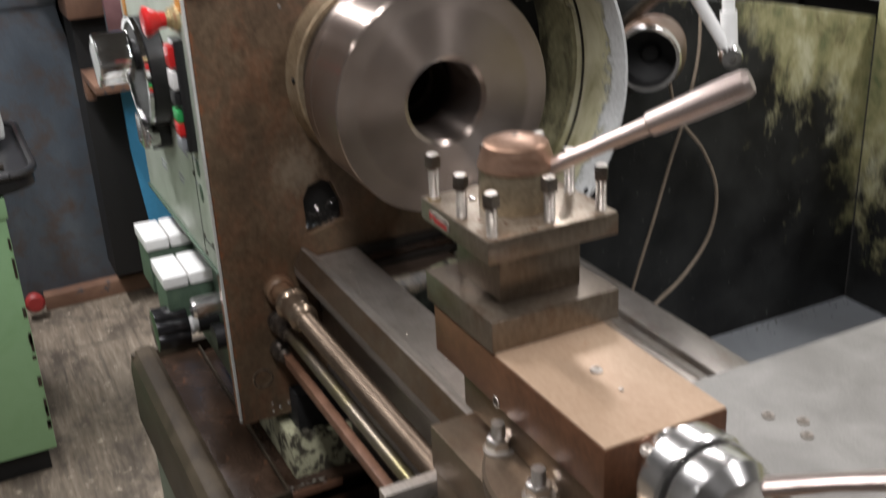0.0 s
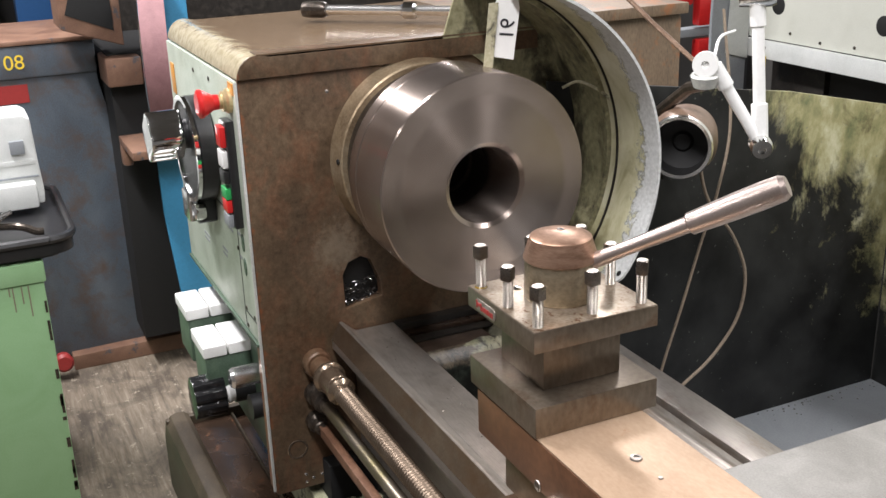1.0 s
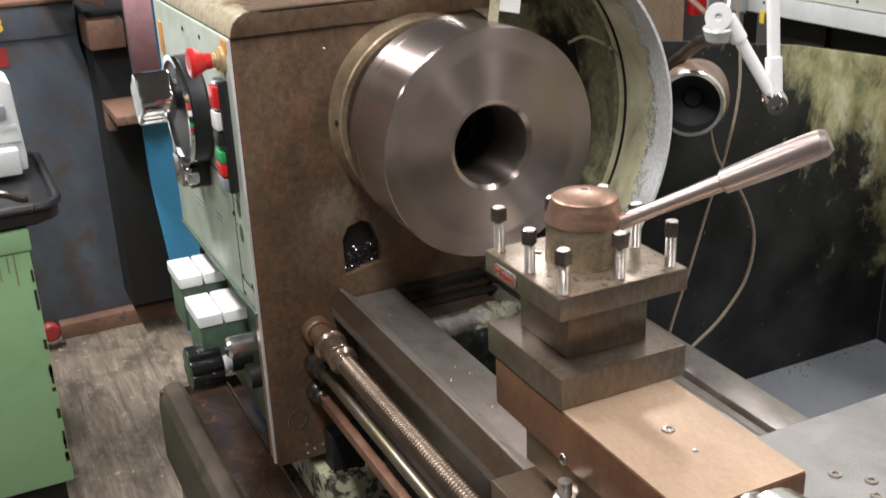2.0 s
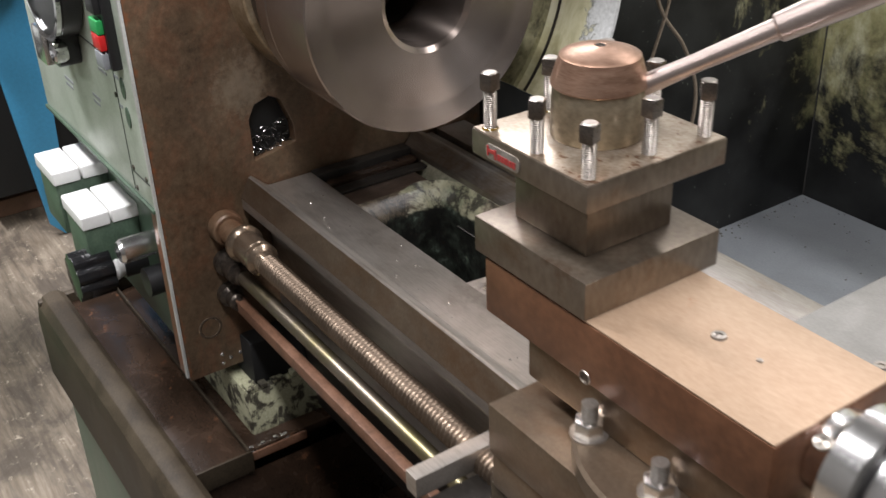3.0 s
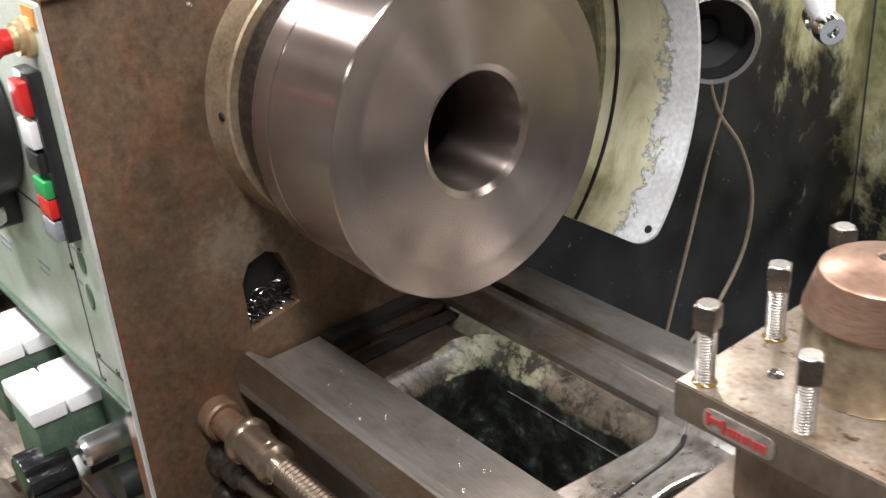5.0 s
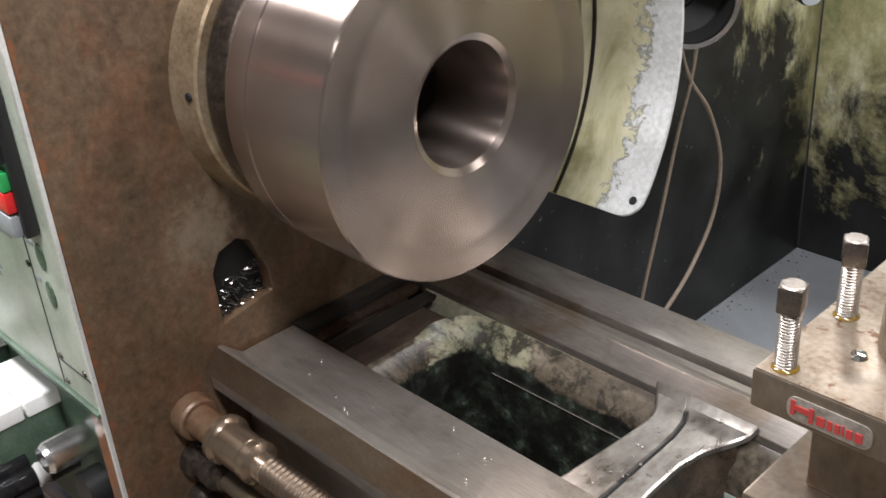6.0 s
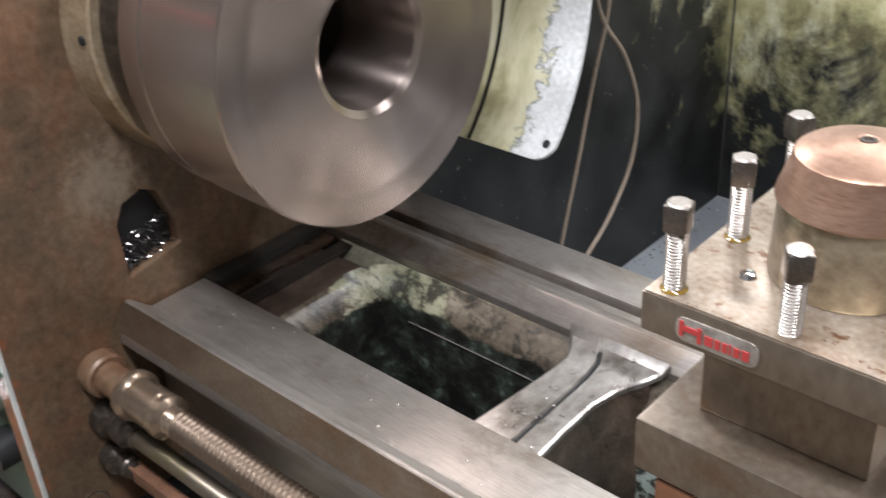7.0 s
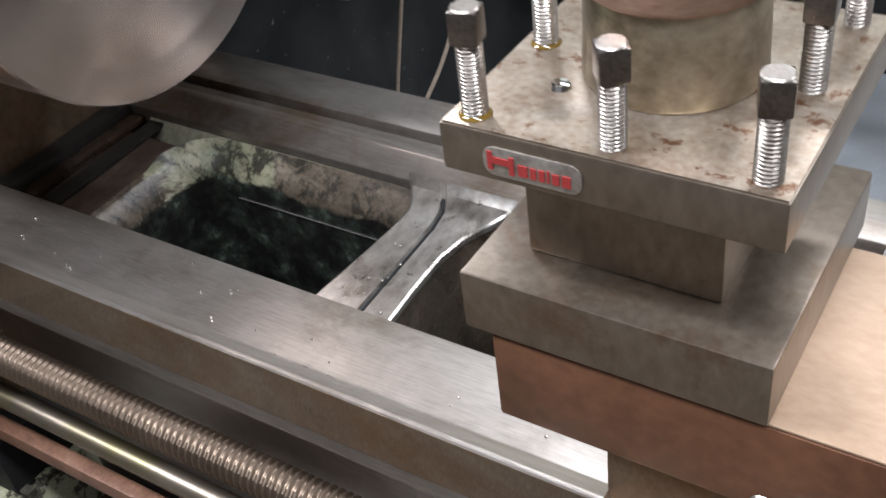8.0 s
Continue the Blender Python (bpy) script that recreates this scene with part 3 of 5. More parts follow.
def thread(origin, axis, r, depth, pitch, length, seg=16, flat=False):
    """A screw thread as a helical ridge on a round core."""
    bm = bmesh.new()
    o = Vector(origin)
    a, u, v = frame_of(axis)
    rows = int(length / pitch * (6 if flat else 4))
    grid = []
    for i in range(rows + 1):
        ring = []
        for j in range(seg):
            d = length * i / rows
            ang = 2 * math.pi * j / seg
            h = abs(((d / pitch - j / seg) % 1) * 2 - 1)
            if flat:
                h = min(1.0, max(0.0, h * 2.0 - 0.5))
            ring.append(bm.verts.new(o + a * d + (u * math.cos(ang) + v * math.sin(ang)) * (r - depth * (1 - h))))
        grid.append(ring)
    for p, q in zip(grid, grid[1:]):
        for j in range(seg):
            bm.faces.new((p[j], p[(j + 1) % seg], q[(j + 1) % seg], q[j]))
    bm.faces.new(grid[0][::-1])
    bm.faces.new(grid[-1])
    return bm


def hexagon(r, turn=0.0, n=6):
    return [(r * math.cos(turn + 2 * math.pi * i / n), r * math.sin(turn + 2 * math.pi * i / n)) for i in range(n)]


def rounded(x0, x1, y0, y1, r, n=5):
    pts = []
    for cx, cy, s in ((x1 - r, y1 - r, 0), (x0 + r, y1 - r, 90), (x0 + r, y0 + r, 180), (x1 - r, y0 + r, 270)):
        for i in range(n + 1):
            a = radians(s + 90 * i / n)
            pts.append((cx + r * math.cos(a), cy + r * math.sin(a)))
    return pts


def lettering(name, text, size, mat, parent, m, label=""):
    cu = bpy.data.curves.new(name, "FONT")
    cu.body, cu.size, cu.extrude = text, size, 0.0001
    cu.align_x, cu.align_y = "CENTER", "CENTER"
    tmp = bpy.data.objects.new(name, cu)
    scene.collection.objects.link(tmp)
    me = bpy.data.meshes.new_from_object(tmp.evaluated_get(bpy.context.evaluated_depsgraph_get()))
    bpy.data.objects.remove(tmp)
    me.materials.clear()
    me.materials.append(mat)
    ob = new(name, me)
    ob.parent = parent
    ob.matrix_basis = Matrix.Translation(-parent.location) @ m
    return tagged(ob, label) if label else ob


# ---- the room ----
tagged(link("floor", box(-4, 3.2, -2.6, 3.2, -0.1, 0, 0), M_FLOOR), "worn dark wooden workshop floor strewn with swarf", "floor", kind="structure")
tagged(link("ceiling", box(-4.1, 3.3, -2.7, 3.3, 2.7, 2.8, 0), M_CEIL), "plain dim workshop ceiling", "ceiling", kind="structure")
for name, b in (("wall_north", (-4, 3.2, 3.2, 3.3)), ("wall_south", (-4, 3.2, -2.7, -2.6)), ("wall_west", (-4.1, -4, -2.7, 3.3)), ("wall_east", (3.2, 3.3, -2.7, 3.3))):
    tagged(link(name, box(*b, 0, 2.7, 0), M_WALL), "plain dim grey workshop wall", "wall", kind="structure")

AX_Y, AX_Z = -0.004, 1.064

# ---- lathe: headstock, bed, pan ----
lathe = thing("metal_lathe", (-0.15, 0, 0), "oily brown and grey-green metal lathe with a steel bed", "lathe")


def headstock():
    hx0, hy0, hy1 = -0.355, -0.2097, 0.15
    # the end face with its drain window, cut as a hole in a thick plate
    bm = bmesh.new()
    outer = [(hy0, 0.664), (hy1, 0.664), (hy1, 1.168), (hy0, 1.168)]
    win = [(-0.1065, 0.887), (-0.061, 0.896), (-0.062, 0.915), (-0.073, 0.943), (-0.084, 0.949), (-0.1, 0.944), (-0.1075, 0.93)]
    front = [bm.verts.new((0, a, b)) for a, b in outer]
    inner = [bm.verts.new((0, a, b)) for a, b in win]
    edges = [bm.edges.new((l[i], l[(i + 1) % len(l)])) for l in (front, inner) for i in range(len(l))]
    bmesh.ops.triangle_fill(bm, use_beauty=True, edges=edges)
    for f in [f for f in bm.faces if all(v in inner for v in f.verts)]:
        bm.faces.remove(f)
    ext = bmesh.ops.extrude_face_region(bm, geom=bm.faces[:])
    bmesh.ops.translate(bm, verts=[g for g in ext["geom"] if isinstance(g, bmesh.types.BMVert)], vec=(-0.03, 0, 0))
    bmesh.ops.recalc_face_normals(bm, faces=bm.faces)
    face = part("end_face", bevel(bm, 0.0022, 2, 50), M_CAST, lathe, "oil-stained brown cast end face")
    part("casing", box(hx0, -0.03, hy0 + 0.004, hy1, 0.8655, 1.166, 0.001), M_DARK, lathe)
    part("lower_casing", box(hx0 + 0.015, -0.03, -0.1855, hy1, 0.664, 0.865, 0.001), M_GREEN_DARK, lathe)
    # black sheet standing in for the window's unlit depth, with wet swarf
    part("drain_dark", box(-0.0135, -0.0125, -0.112, -0.055, 0.88, 0.955, 0), M_HOLE, lathe, "black sheet for the dark depth of the drain window")
    bm = bmesh.new()
    rnd = random.Random(3)
    for i in range(110):
        c = Vector((rnd.uniform(-0.0115, -0.006), rnd.uniform(-0.104, -0.064), 0))
        c.z = 0.889 + abs(rnd.gauss(0, 0.014))
        d = Vector((rnd.uniform(-1, 1), rnd.uniform(-1, 1), rnd.uniform(-0.4, 0.4))).normalized() * rnd.uniform(0.002, 0.0045)
        tube([c - d, c + Vector((0, 0, 0.001)), c + d], rnd.uniform(0.0003, 0.0007), 4, bm)
    tagged(part("swarf", bm, M_SWARF_WET, lathe, "wet black swarf in the drain window"), kind="stuff")
    # cover on top with a rolled front edge
    lip = [(hy0 - 0.001, 1.1685), (hy1, 1.1685), (hy1, 1.19), (-0.172, 1.19)] + [(-0.1875 - 0.0225 * math.sin(radians(a)), 1.1685 + 0.0245 * math.cos(radians(a))) for a in (0, 18, 36, 54, 72)]
    part("top_cover", along_x(lip, hx0, 0.001, 0.002, 3), M_CAST_TOP, lathe, "scratched cream and brown top cover")
    part("cover_end", prism(lip, (0.0012, 0, 0), (0, 1, 0), (0, 0, 1), (1, 0, 0), 0.003, 0.0008), M_CAST, lathe, "brown cast end of the top cover")
    part("cover_flange", along_x([(-0.188, 1.1915), (hy1, 1.1915), (hy1, 1.194), (-0.188, 1.194)], -0.02, 0.0042, 0.001), M_CAST, lathe)
    # front panels
    up = part("front_panel", box(hx0, -0.003, hy0 - 0.003, hy0 + 0.003, 0.8655, 1.1665, 0.0012), M_PANEL, lathe, "grey-green enamel control panel")
    lo = part("gearbox_panel", box(hx0 + 0.02, -0.0305, -0.192, -0.186, 0.668, 0.861, 0.0012), M_GREEN_DARK, lathe, "dark green gearbox panel")
    part("drip_ledge", box(hx0, -0.001, hy0 - 0.006, hy0 + 0.002, 0.8612, 0.8652, 0.0008), M_GREEN_DARK, lathe, "thin dirty drip ledge")
    part("edge_strip", box(-0.0028, 0.0006, hy0 - 0.0036, hy0 - 0.0004, 0.67, 1.166, 0.0006), M_GUARD_RIM, lathe)
    for x0, x1, z0, z1 in ((-0.0535, -0.0525, 0.868, 1.0), (-0.0525, -0.003, 0.8895, 0.8905), (-0.35, -0.0535, 1.0005, 1.0015)):
        part("seam", box(x0, x1, hy0 - 0.0036, hy0 - 0.0028, z0, z1, 0), M_BLACK, up)
    for x, z in ((-0.058, 0.965), (-0.046, 0.894), (-0.011, 0.894), (-0.046, 0.872), (-0.2, 1.15), (-0.12, 1.152), (-0.3, 1.0)):
        part("screw", revolve([(0, 0.0028), (0.001, 0.0026), (0.0016, 0)], (x, hy0 - 0.003, z), (0, -1, 0), 10), M_BLACKED, up)
    for z in (0.979, 0.95):
        part("plug", prism([(0.006 * math.cos(a), 0.0105 * math.sin(a)) for a in [k * math.pi / 9 for k in range(18)]], (-0.031, hy0 - 0.0028, z), (1, 0, 0), (0, 0, 1), (0, -1, 0), 0.0012, 0.0004), M_GREEN_DARK, up, "dark oval plug")
    part("bore_hole", revolve([(0.0002, 0.0098), (0.0006, 0.0105), (0.0006, 0.0122), (0.0002, 0.0128)], (0, -0.1795, 0.7196), (1, 0, 0), 28), M_COLLAR, face, "worn bright ring round a plug")
    for y, z in ((-0.172, 0.683), (-0.163, 0.676), (-0.172, 0.672), (-0.152, 0.678), (-0.14, 0.681)):
        part("dowel", revolve([(0, 0.002), (0.0008, 0.0016), (0.001, 0)], (0, y, z), (1, 0, 0), 8), M_SWARF, face)
    part("plug_screw", revolve([(0, 0.0022), (0.001, 0.002), (0.0015, 0)], (0, -0.112, 1.146), (1, 0, 0), 10), M_SWARF, face)
    part("worn_boss", revolve([(0, 0.013), (0.0015, 0.012), (0.0018, 0)], (0, -0.137, 0.812), (1, 0, 0), 24), M_CAST, face)
    for x0, x1, z in ((-0.052, -0.04, 0.984), (-0.052, -0.043, 0.955), (-0.1, -0.07, 0.985), (-0.1, -0.076, 0.978), (-0.14, -0.115, 0.94), (-0.14, -0.12, 0.933), (-0.24, -0.21, 0.93), (-0.24, -0.215, 0.923)):
        part("legend", box(x0, x1, hy0 - 0.0034, hy0 - 0.0029, z, z + 0.0032, 0), M_TRAY, up, "faint unreadable printed legend")
    # switch strip
    strip = part("switch_strip", box(-0.046, -0.018, hy0 - 0.013, hy0 - 0.003, 1.0, 1.122, 0.002), M_BLACK, lathe, "black switch block with coloured buttons")
    for mat, z0, z1 in ((M_RED, 1.083, 1.106), (M_WHITE, 1.06, 1.079), (M_BLACK, 1.042, 1.057), (M_GRN, 1.024, 1.037), (M_RED, 1.009, 1.0235), (M_TRAY, 0.992, 1.007)):
        part("button", box(-0.043, -0.021, hy0 - 0.019, hy0 - 0.0128, z0 + 0.01, z1 + 0.01, 0.0015), mat, strip)
    stop = part("emergency_stop", revolve([(0, 0.0135), (0.004, 0.0135), (0.006, 0.011), (0.0095, 0.011), (0.0095, 0.008), (0.017, 0.008)], (-0.026, hy0 - 0.003, 1.143), (0, -1, 0), 24), M_BRASS, lathe, "brass collar under a mushroom button")
    part("mushroom_button", revolve([(0.013, 0.0), (0.013, 0.008), (0.019, 0.0085), (0.025, 0.012), (0.031, 0.0155), (0.034, 0.0155), (0.036, 0.012), (0.0368, 0)], (-0.026, hy0 - 0.003, 1.143), (0, -1, 0), 28), M_RED, stop, "red mushroom button")
    part("rating_label", box(-0.026, -0.006, hy0 - 0.0042, hy0 - 0.003, 1.151, 1.164, 0.0002), M_ORANGE, up, "orange warning label")
    part("rating_label", box(-0.34, -0.32, hy0 - 0.0042, hy0 - 0.003, 1.1, 1.14, 0.0002), M_ORANGE, up, "orange warning label")
    # speed selector: black dial with chrome knob
    c = (-0.165, hy0 - 0.003, 1.062)
    dial = part("speed_dial", revolve([(0, 0.0), (0, 0.06), (0.003, 0.064), (0.02, 0.064), (0.024, 0.061), (0.024, 0)], c, (0, -1, 0), 48), M_BLACK, lathe, "black round speed dial")
    part("dial_rim", revolve([(0.0225, 0.065), (0.027, 0.065), (0.027, 0.059), (0.0245, 0.059)], c, (0, -1, 0), 48), M_CHROME, dial)
    part("dial_tab", facing_y(rounded(-0.18, -0.148, 0.97, 1.01, 0.008), hy0 - 0.026, hy0 - 0.004, 0.001), M_BLACK, dial)
    lobes = [((0.0275 + 0.0032 * math.cos(4 * k + 0.5)) * math.cos(k), (0.0275 + 0.0032 * math.cos(4 * k + 0.5)) * math.sin(k)) for k in [2 * math.pi * i / 48 for i in range(48)]]
    part("chrome_knob", prism(lobes, (c[0], c[1] - 0.03, c[2] + 0.02), (1, 0, 0), (0, 0, 1), (0, -1, 0), 0.04, 0.003, 3), M_CHROME, dial, "polished chrome knob")
    part("knob_neck", revolve([(0.024, 0.018), (0.031, 0.018)], (c[0], c[1], c[2] + 0.02), (0, -1, 0), 24), M_BLACK, dial)
    lever = part("selector_lever", box(-0.225, -0.19, hy0 - 0.03, hy0 - 0.003, 0.962, 1.0, 0.003), M_CHROME_DULL, lathe, "chrome selector lever")
    part("lever_tip", revolve([(0, 0.009), (0.004, 0.0105), (0.012, 0.0105), (0.014, 0.008), (0.014, 0)], (-0.14, hy0 - 0.02, 0.99), (0, -1, 0), 16), M_CHROME, lever)
    # feed selector levers with pale square grips, white painting the light on chrome
    for x, z in ((-0.262, 0.815), (-0.172, 0.797)):
        lv = part("feed_lever", box(x - 0.034, x + 0.034, -0.251, -0.192, z - 0.06, z, 0.003), M_GREEN_DARK, lathe, "dark green feed lever block with bright top plates")
        for k in (-1, 1):
            part("top_plate", box(x - 0.036, x + 0.036, -0.2215 + k * 0.0162 - 0.0152, -0.2215 + k * 0.0162 + 0.0152, z + 0.0005, z + 0.016, 0.0025, 3), M_WHITE, lv, "chrome top plate, white for the light it reflects")
    # fluted black knob on a chrome collar
    kx, kz, ky = -0.148, 0.742, -0.192
    kn = part("feed_knob", revolve([(0, 0.017), (0.026, 0.017), (0.026, 0)], (kx, ky, kz), (0, -1, 0), 24), M_BLACK, lathe, "black fluted knob on a chrome collar")
    part("collar", revolve([(0.026, 0.0), (0.026, 0.014), (0.034, 0.0165), (0.04, 0.0135), (0.04, 0)], (kx, ky, kz), (0, -1, 0), 24), M_WHITE, kn)
    flutes = [((0.0275 - (0.0045 if i % 7 == 0 else 0.0016 if i % 7 in (1, 6) else 0)) * math.cos(2 * math.pi * i / 56), (0.0275 - (0.0045 if i % 7 == 0 else 0.0016 if i % 7 in (1, 6) else 0)) * math.sin(2 * math.pi * i / 56)) for i in range(56)]
    part("fluted_grip", prism(flutes, (kx, ky - 0.039, kz), (1, 0, 0), (0, 0, 1), (0, -1, 0), 0.04, 0.001), M_KNOB, kn)
    part("stub", revolve([(0, 0.0135), (0.036, 0.0135), (0.04, 0.011), (0.04, 0)], (-0.095, ky, 0.784), (0, -1, 0), 20), M_CHROME_DULL, kn)
    part("stub_root", revolve([(0, 0.016), (0.02, 0.016), (0.02, 0)], (-0.085, ky, 0.745), (0, -1, 0), 20), M_BLACK, kn)
    # spindle boss ring
    boss = part("spindle_boss", revolve([(0.0, 0.1095), (0.004, 0.108), (0.0235, 0.1055), (0.0255, 0.104), (0.0255, 0.095), (0.012, 0.093), (0.012, 0)], (0, AX_Y, AX_Z), (1, 0, 0), 96), M_BOSS, lathe, "oily tan spindle boss ring")
    part("oil_hole", revolve([(0, 0.0032), (0.0015, 0.003), (0.002, 0)], (0.0178, AX_Y - 0.106, AX_Z + 0.006), (0, -1, 0.04), 10), M_HOLE, boss)


def bed():
    x0, x1 = 0.004, 1.35
    fy = [(-0.05, 0.8), (-0.05, 0.86), (-0.098, 0.86), (-0.1015, 0.8625), (-0.1145, 0.8745), (-0.1175, 0.8748), (-0.1283, 0.854), (-0.1283, 0.843), (-0.118, 0.838), (-0.102, 0.836), (-0.1, 0.7), (-0.06, 0.7)]
    part("front_way", along_x(fy, x0, x1, 0.0009), M_WAY, lathe, "scraped steel front bed way")
    # facet sheet: oil varnish plus a warm reflection put into its brown
    part("way_facet", along_x([(-0.11825, 0.8739), (-0.1287, 0.8545), (-0.1282, 0.8542), (-0.1176, 0.8736)], x0, x1 - 0.001, 0), M_CROSS, lathe, "front facet of the way, brown for oil and warm reflection")
    part("tool_scar", along_x([(-0.1005, 0.8604), (-0.0985, 0.8604), (-0.0985, 0.8607), (-0.1005, 0.8607)], 0.12, 0.4, 0), M_RIB, lathe)
    ry = [(0.064, 0.825), (0.064, 0.859), (0.076, 0.8722), (0.079, 0.8726), (0.093, 0.8635), (0.1, 0.8635), (0.1, 0.855), (0.106, 0.855), (0.106, 0.8665), (0.143, 0.8665), (0.143, 0.69), (0.09, 0.69)]
    part("rear_way", along_x(ry, x0 - 0.002, x1, 0.0009), M_WAY_REAR, lathe, "rust-tinted steel rear bed way")
    # body between the ways: solid with two openings
    part("bed_rail", along_x([(-0.098, 0.8352), (-0.0502, 0.8352), (-0.0502, 0.6), (-0.085, 0.6)], x0, x1, 0.001), M_DARK, lathe)
    # rear inner ledge: cream paint, sloping to the opening
    ledge = [(0.0638, 0.853), (0.058, 0.8475), (0.0495, 0.8355), (0.0478, 0.826), (0.0478, 0.62), (0.0638, 0.62)]
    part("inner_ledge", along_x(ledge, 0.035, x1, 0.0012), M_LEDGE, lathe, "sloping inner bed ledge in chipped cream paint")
    # thin bright tube paints the shiny line along the opening's edge
    part("edge_shine", tube([(0.125, 0.0468, 0.8165), (0.18, 0.0467, 0.8168), (0.27, 0.0468, 0.8165)], 0.0006, 6), M_SWARF, lathe)
    part("ledge_face", along_x([(0.0472, 0.816), (0.0476, 0.816), (0.0476, 0.62), (0.0472, 0.62)], 0.276, x1, 0), M_CAVITY_PALE, lathe)
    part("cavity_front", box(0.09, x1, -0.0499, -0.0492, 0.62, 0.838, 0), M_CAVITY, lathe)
    part("cavity_floor", box(0.03, x1, -0.05, 0.06, 0.615, 0.62, 0), M_CAVITY, lathe, "black and green mottled cavity floor")
    # web near the headstock, rounded corner to the opening
    web = [(0.0, 0.848), (0.0, 0.62), (0.093, 0.62), (0.093, 0.825), (0.0905, 0.8345), (0.083, 0.8462), (0.079, 0.848)]
    part("bed_web", facing_y(web, -0.0498, 0.047, 0.0008), M_WEB, lathe, "oily brown web beside the bed opening")
    # lip of the opening: along the web, round the corner, along the rear ledge
    lip = [(0.0155, 0.8528), (0.0105, 0.8484), (0.0085, 0.847), (0.0022, 0.837), (0.0002, 0.833), (-0.0006, 0.826), (-0.0006, 0.625)]
    cx, cy, r = 0.116, 0.0258, 0.022
    bm = bmesh.new()
    rows = []
    stations = [("w", -0.0492 + 0.075 * i / 6) for i in range(6)] + [("c", 90 * i / 10) for i in range(11)] + [("l", cx + (0.275 - cx) * i / 8) for i in range(1, 9)]
    for kind, k in stations:
        row = []
        for i, (d, z) in enumerate(lip):
            if kind == "w":
                p = (cx - r - d, k)
            elif kind == "c":
                p = (cx - (r + d) * math.cos(radians(k)), cy + (r + d) * math.sin(radians(k)))
            else:
                p = (k, cy + r + d)
            flat = min(z, 0.8488) if kind == "w" else z
            row.append(bm.verts.new((p[0], p[1], flat)))
        rows.append(row)
    for p, q in zip(rows, rows[1:]):
        for i in range(len(lip) - 1):
            bm.faces.new((p[i], q[i], q[i + 1], p[i + 1]))
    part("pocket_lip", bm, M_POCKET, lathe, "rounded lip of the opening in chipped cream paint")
    part("gap_step", box(0.001, 0.017, -0.049, 0.0635, 0.8485, 0.861, 0.0025), M_DARK, lathe)
    part("gap_step", box(0.0172, 0.03, -0.049, 0.0635, 0.8485, 0.8535, 0.0015), M_PAN, lathe)
    part("gap_step", box(0.036, 0.05, -0.049, 0.0635, 0.8485, 0.8515, 0.0012), M_DARK, lathe)
    # cross rib with flared ends, a gap line and a plug screw
    def blend(rows, y):
        for (y0, v0), (y1, v1) in zip(rows, rows[1:]):
            if y <= y1:
                return v0 + (v1 - v0) * (y - y0) / (y1 - y0)
        return rows[-1][1]
    left = [(-0.0495, 0.2722), (0.0, 0.277), (0.028, 0.279), (0.042, 0.2785), (0.052, 0.274), (0.0636, 0.266)]
    right = [(-0.0495, 0.3253), (-0.02, 0.3232), (0.01, 0.3225), (0.03, 0.326), (0.043, 0.3315), (0.052, 0.337), (0.0636, 0.345)]
    joint = [(-0.0495, 0.3048), (0.03, 0.3025), (0.0475, 0.3), (0.0636, 0.292)]
    bm = bmesh.new()
    rows = []
    for k in range(25):
        y = -0.0495 + 0.1131 * k / 24
        t = max(0.0, (y - 0.04) / 0.0236)
        z = 0.8565 + 0.0095 * (1 - math.sqrt(max(0.0, 1 - t * t)))
        xl, xr, xj = blend(left, y), blend(right, y), blend(joint, y)
        line = ((xl + 0.0002, z - 0.0045), (xl, z - 0.003), (xl + 0.0005, z - 0.0008), (xl + 0.002, z), (xj - 0.0022, z), (xj - 0.0012, z - 0.0018), (xj + 0.0012, z - 0.0018), (xj + 0.0022, z), (xr - 0.002, z), (xr - 0.0005, z - 0.0008), (xr, z - 0.0025), (xr - 0.0002, z - 0.0045))
        rows.append([bm.verts.new((x, y, h)) for x, h in line])
    for p, q in zip(rows, rows[1:]):
        for i in range(len(p)):
            bm.faces.new((p[i], p[(i + 1) % len(p)], q[(i + 1) % len(p)], q[i]))
    bm.faces.new(rows[0])
    bm.faces.new(rows[-1][::-1])
    part("cross_rib", bm, M_RIB, lathe, "oily worn cross rib of the bed")
    span = [-0.0495 + 0.102 * k / 12 for k in range(13)]
    outline = [(blend(right, y) - 0.0008, y) for y in span] + [(blend(left, y) + 0.0008, y) for y in span[::-1]]
    part("rib_web", upright(outline, 0.66, 0.8525, 0), M_RIB_SIDE, lathe, "brown oily web under the rib")
    part("rib_gap", tube([(0.3048, -0.049, 0.8548), (0.3025, 0.03, 0.8548), (0.3, 0.0475, 0.8557), (0.2955, 0.056, 0.858)], 0.0011, 6), M_HOLE, lathe, "dark oily joint line across the rib")
    part("rib_screw", revolve([(0, 0.0062), (0.0008, 0.0062), (0.0008, 0.004), (0.0002, 0.0036), (0.0002, 0)], (0.2862, -0.0195, 0.8565), (0, 0, 1), 20), M_RIB, lathe)
    rnd = random.Random(8)
    bm = bmesh.new()
    for i in range(34):
        c = Vector((rnd.uniform(0.02, 0.44), rnd.uniform(-0.094, -0.055), 0.8605))
        if i > 22:
            c = Vector((rnd.uniform(0.29, 0.318), rnd.uniform(-0.045, 0.01), 0.8571))
        s = rnd.uniform(0.0005, 0.0013)
        bmesh.ops.create_icosphere(bm, subdivisions=1, radius=s, matrix=Matrix.Translation(c) @ Matrix.Diagonal((1, 1, 0.5, 1)))
    tagged(part("swarf", bm, M_SWARF, lathe, "tiny bright swarf specks on the ways"), kind="stuff")


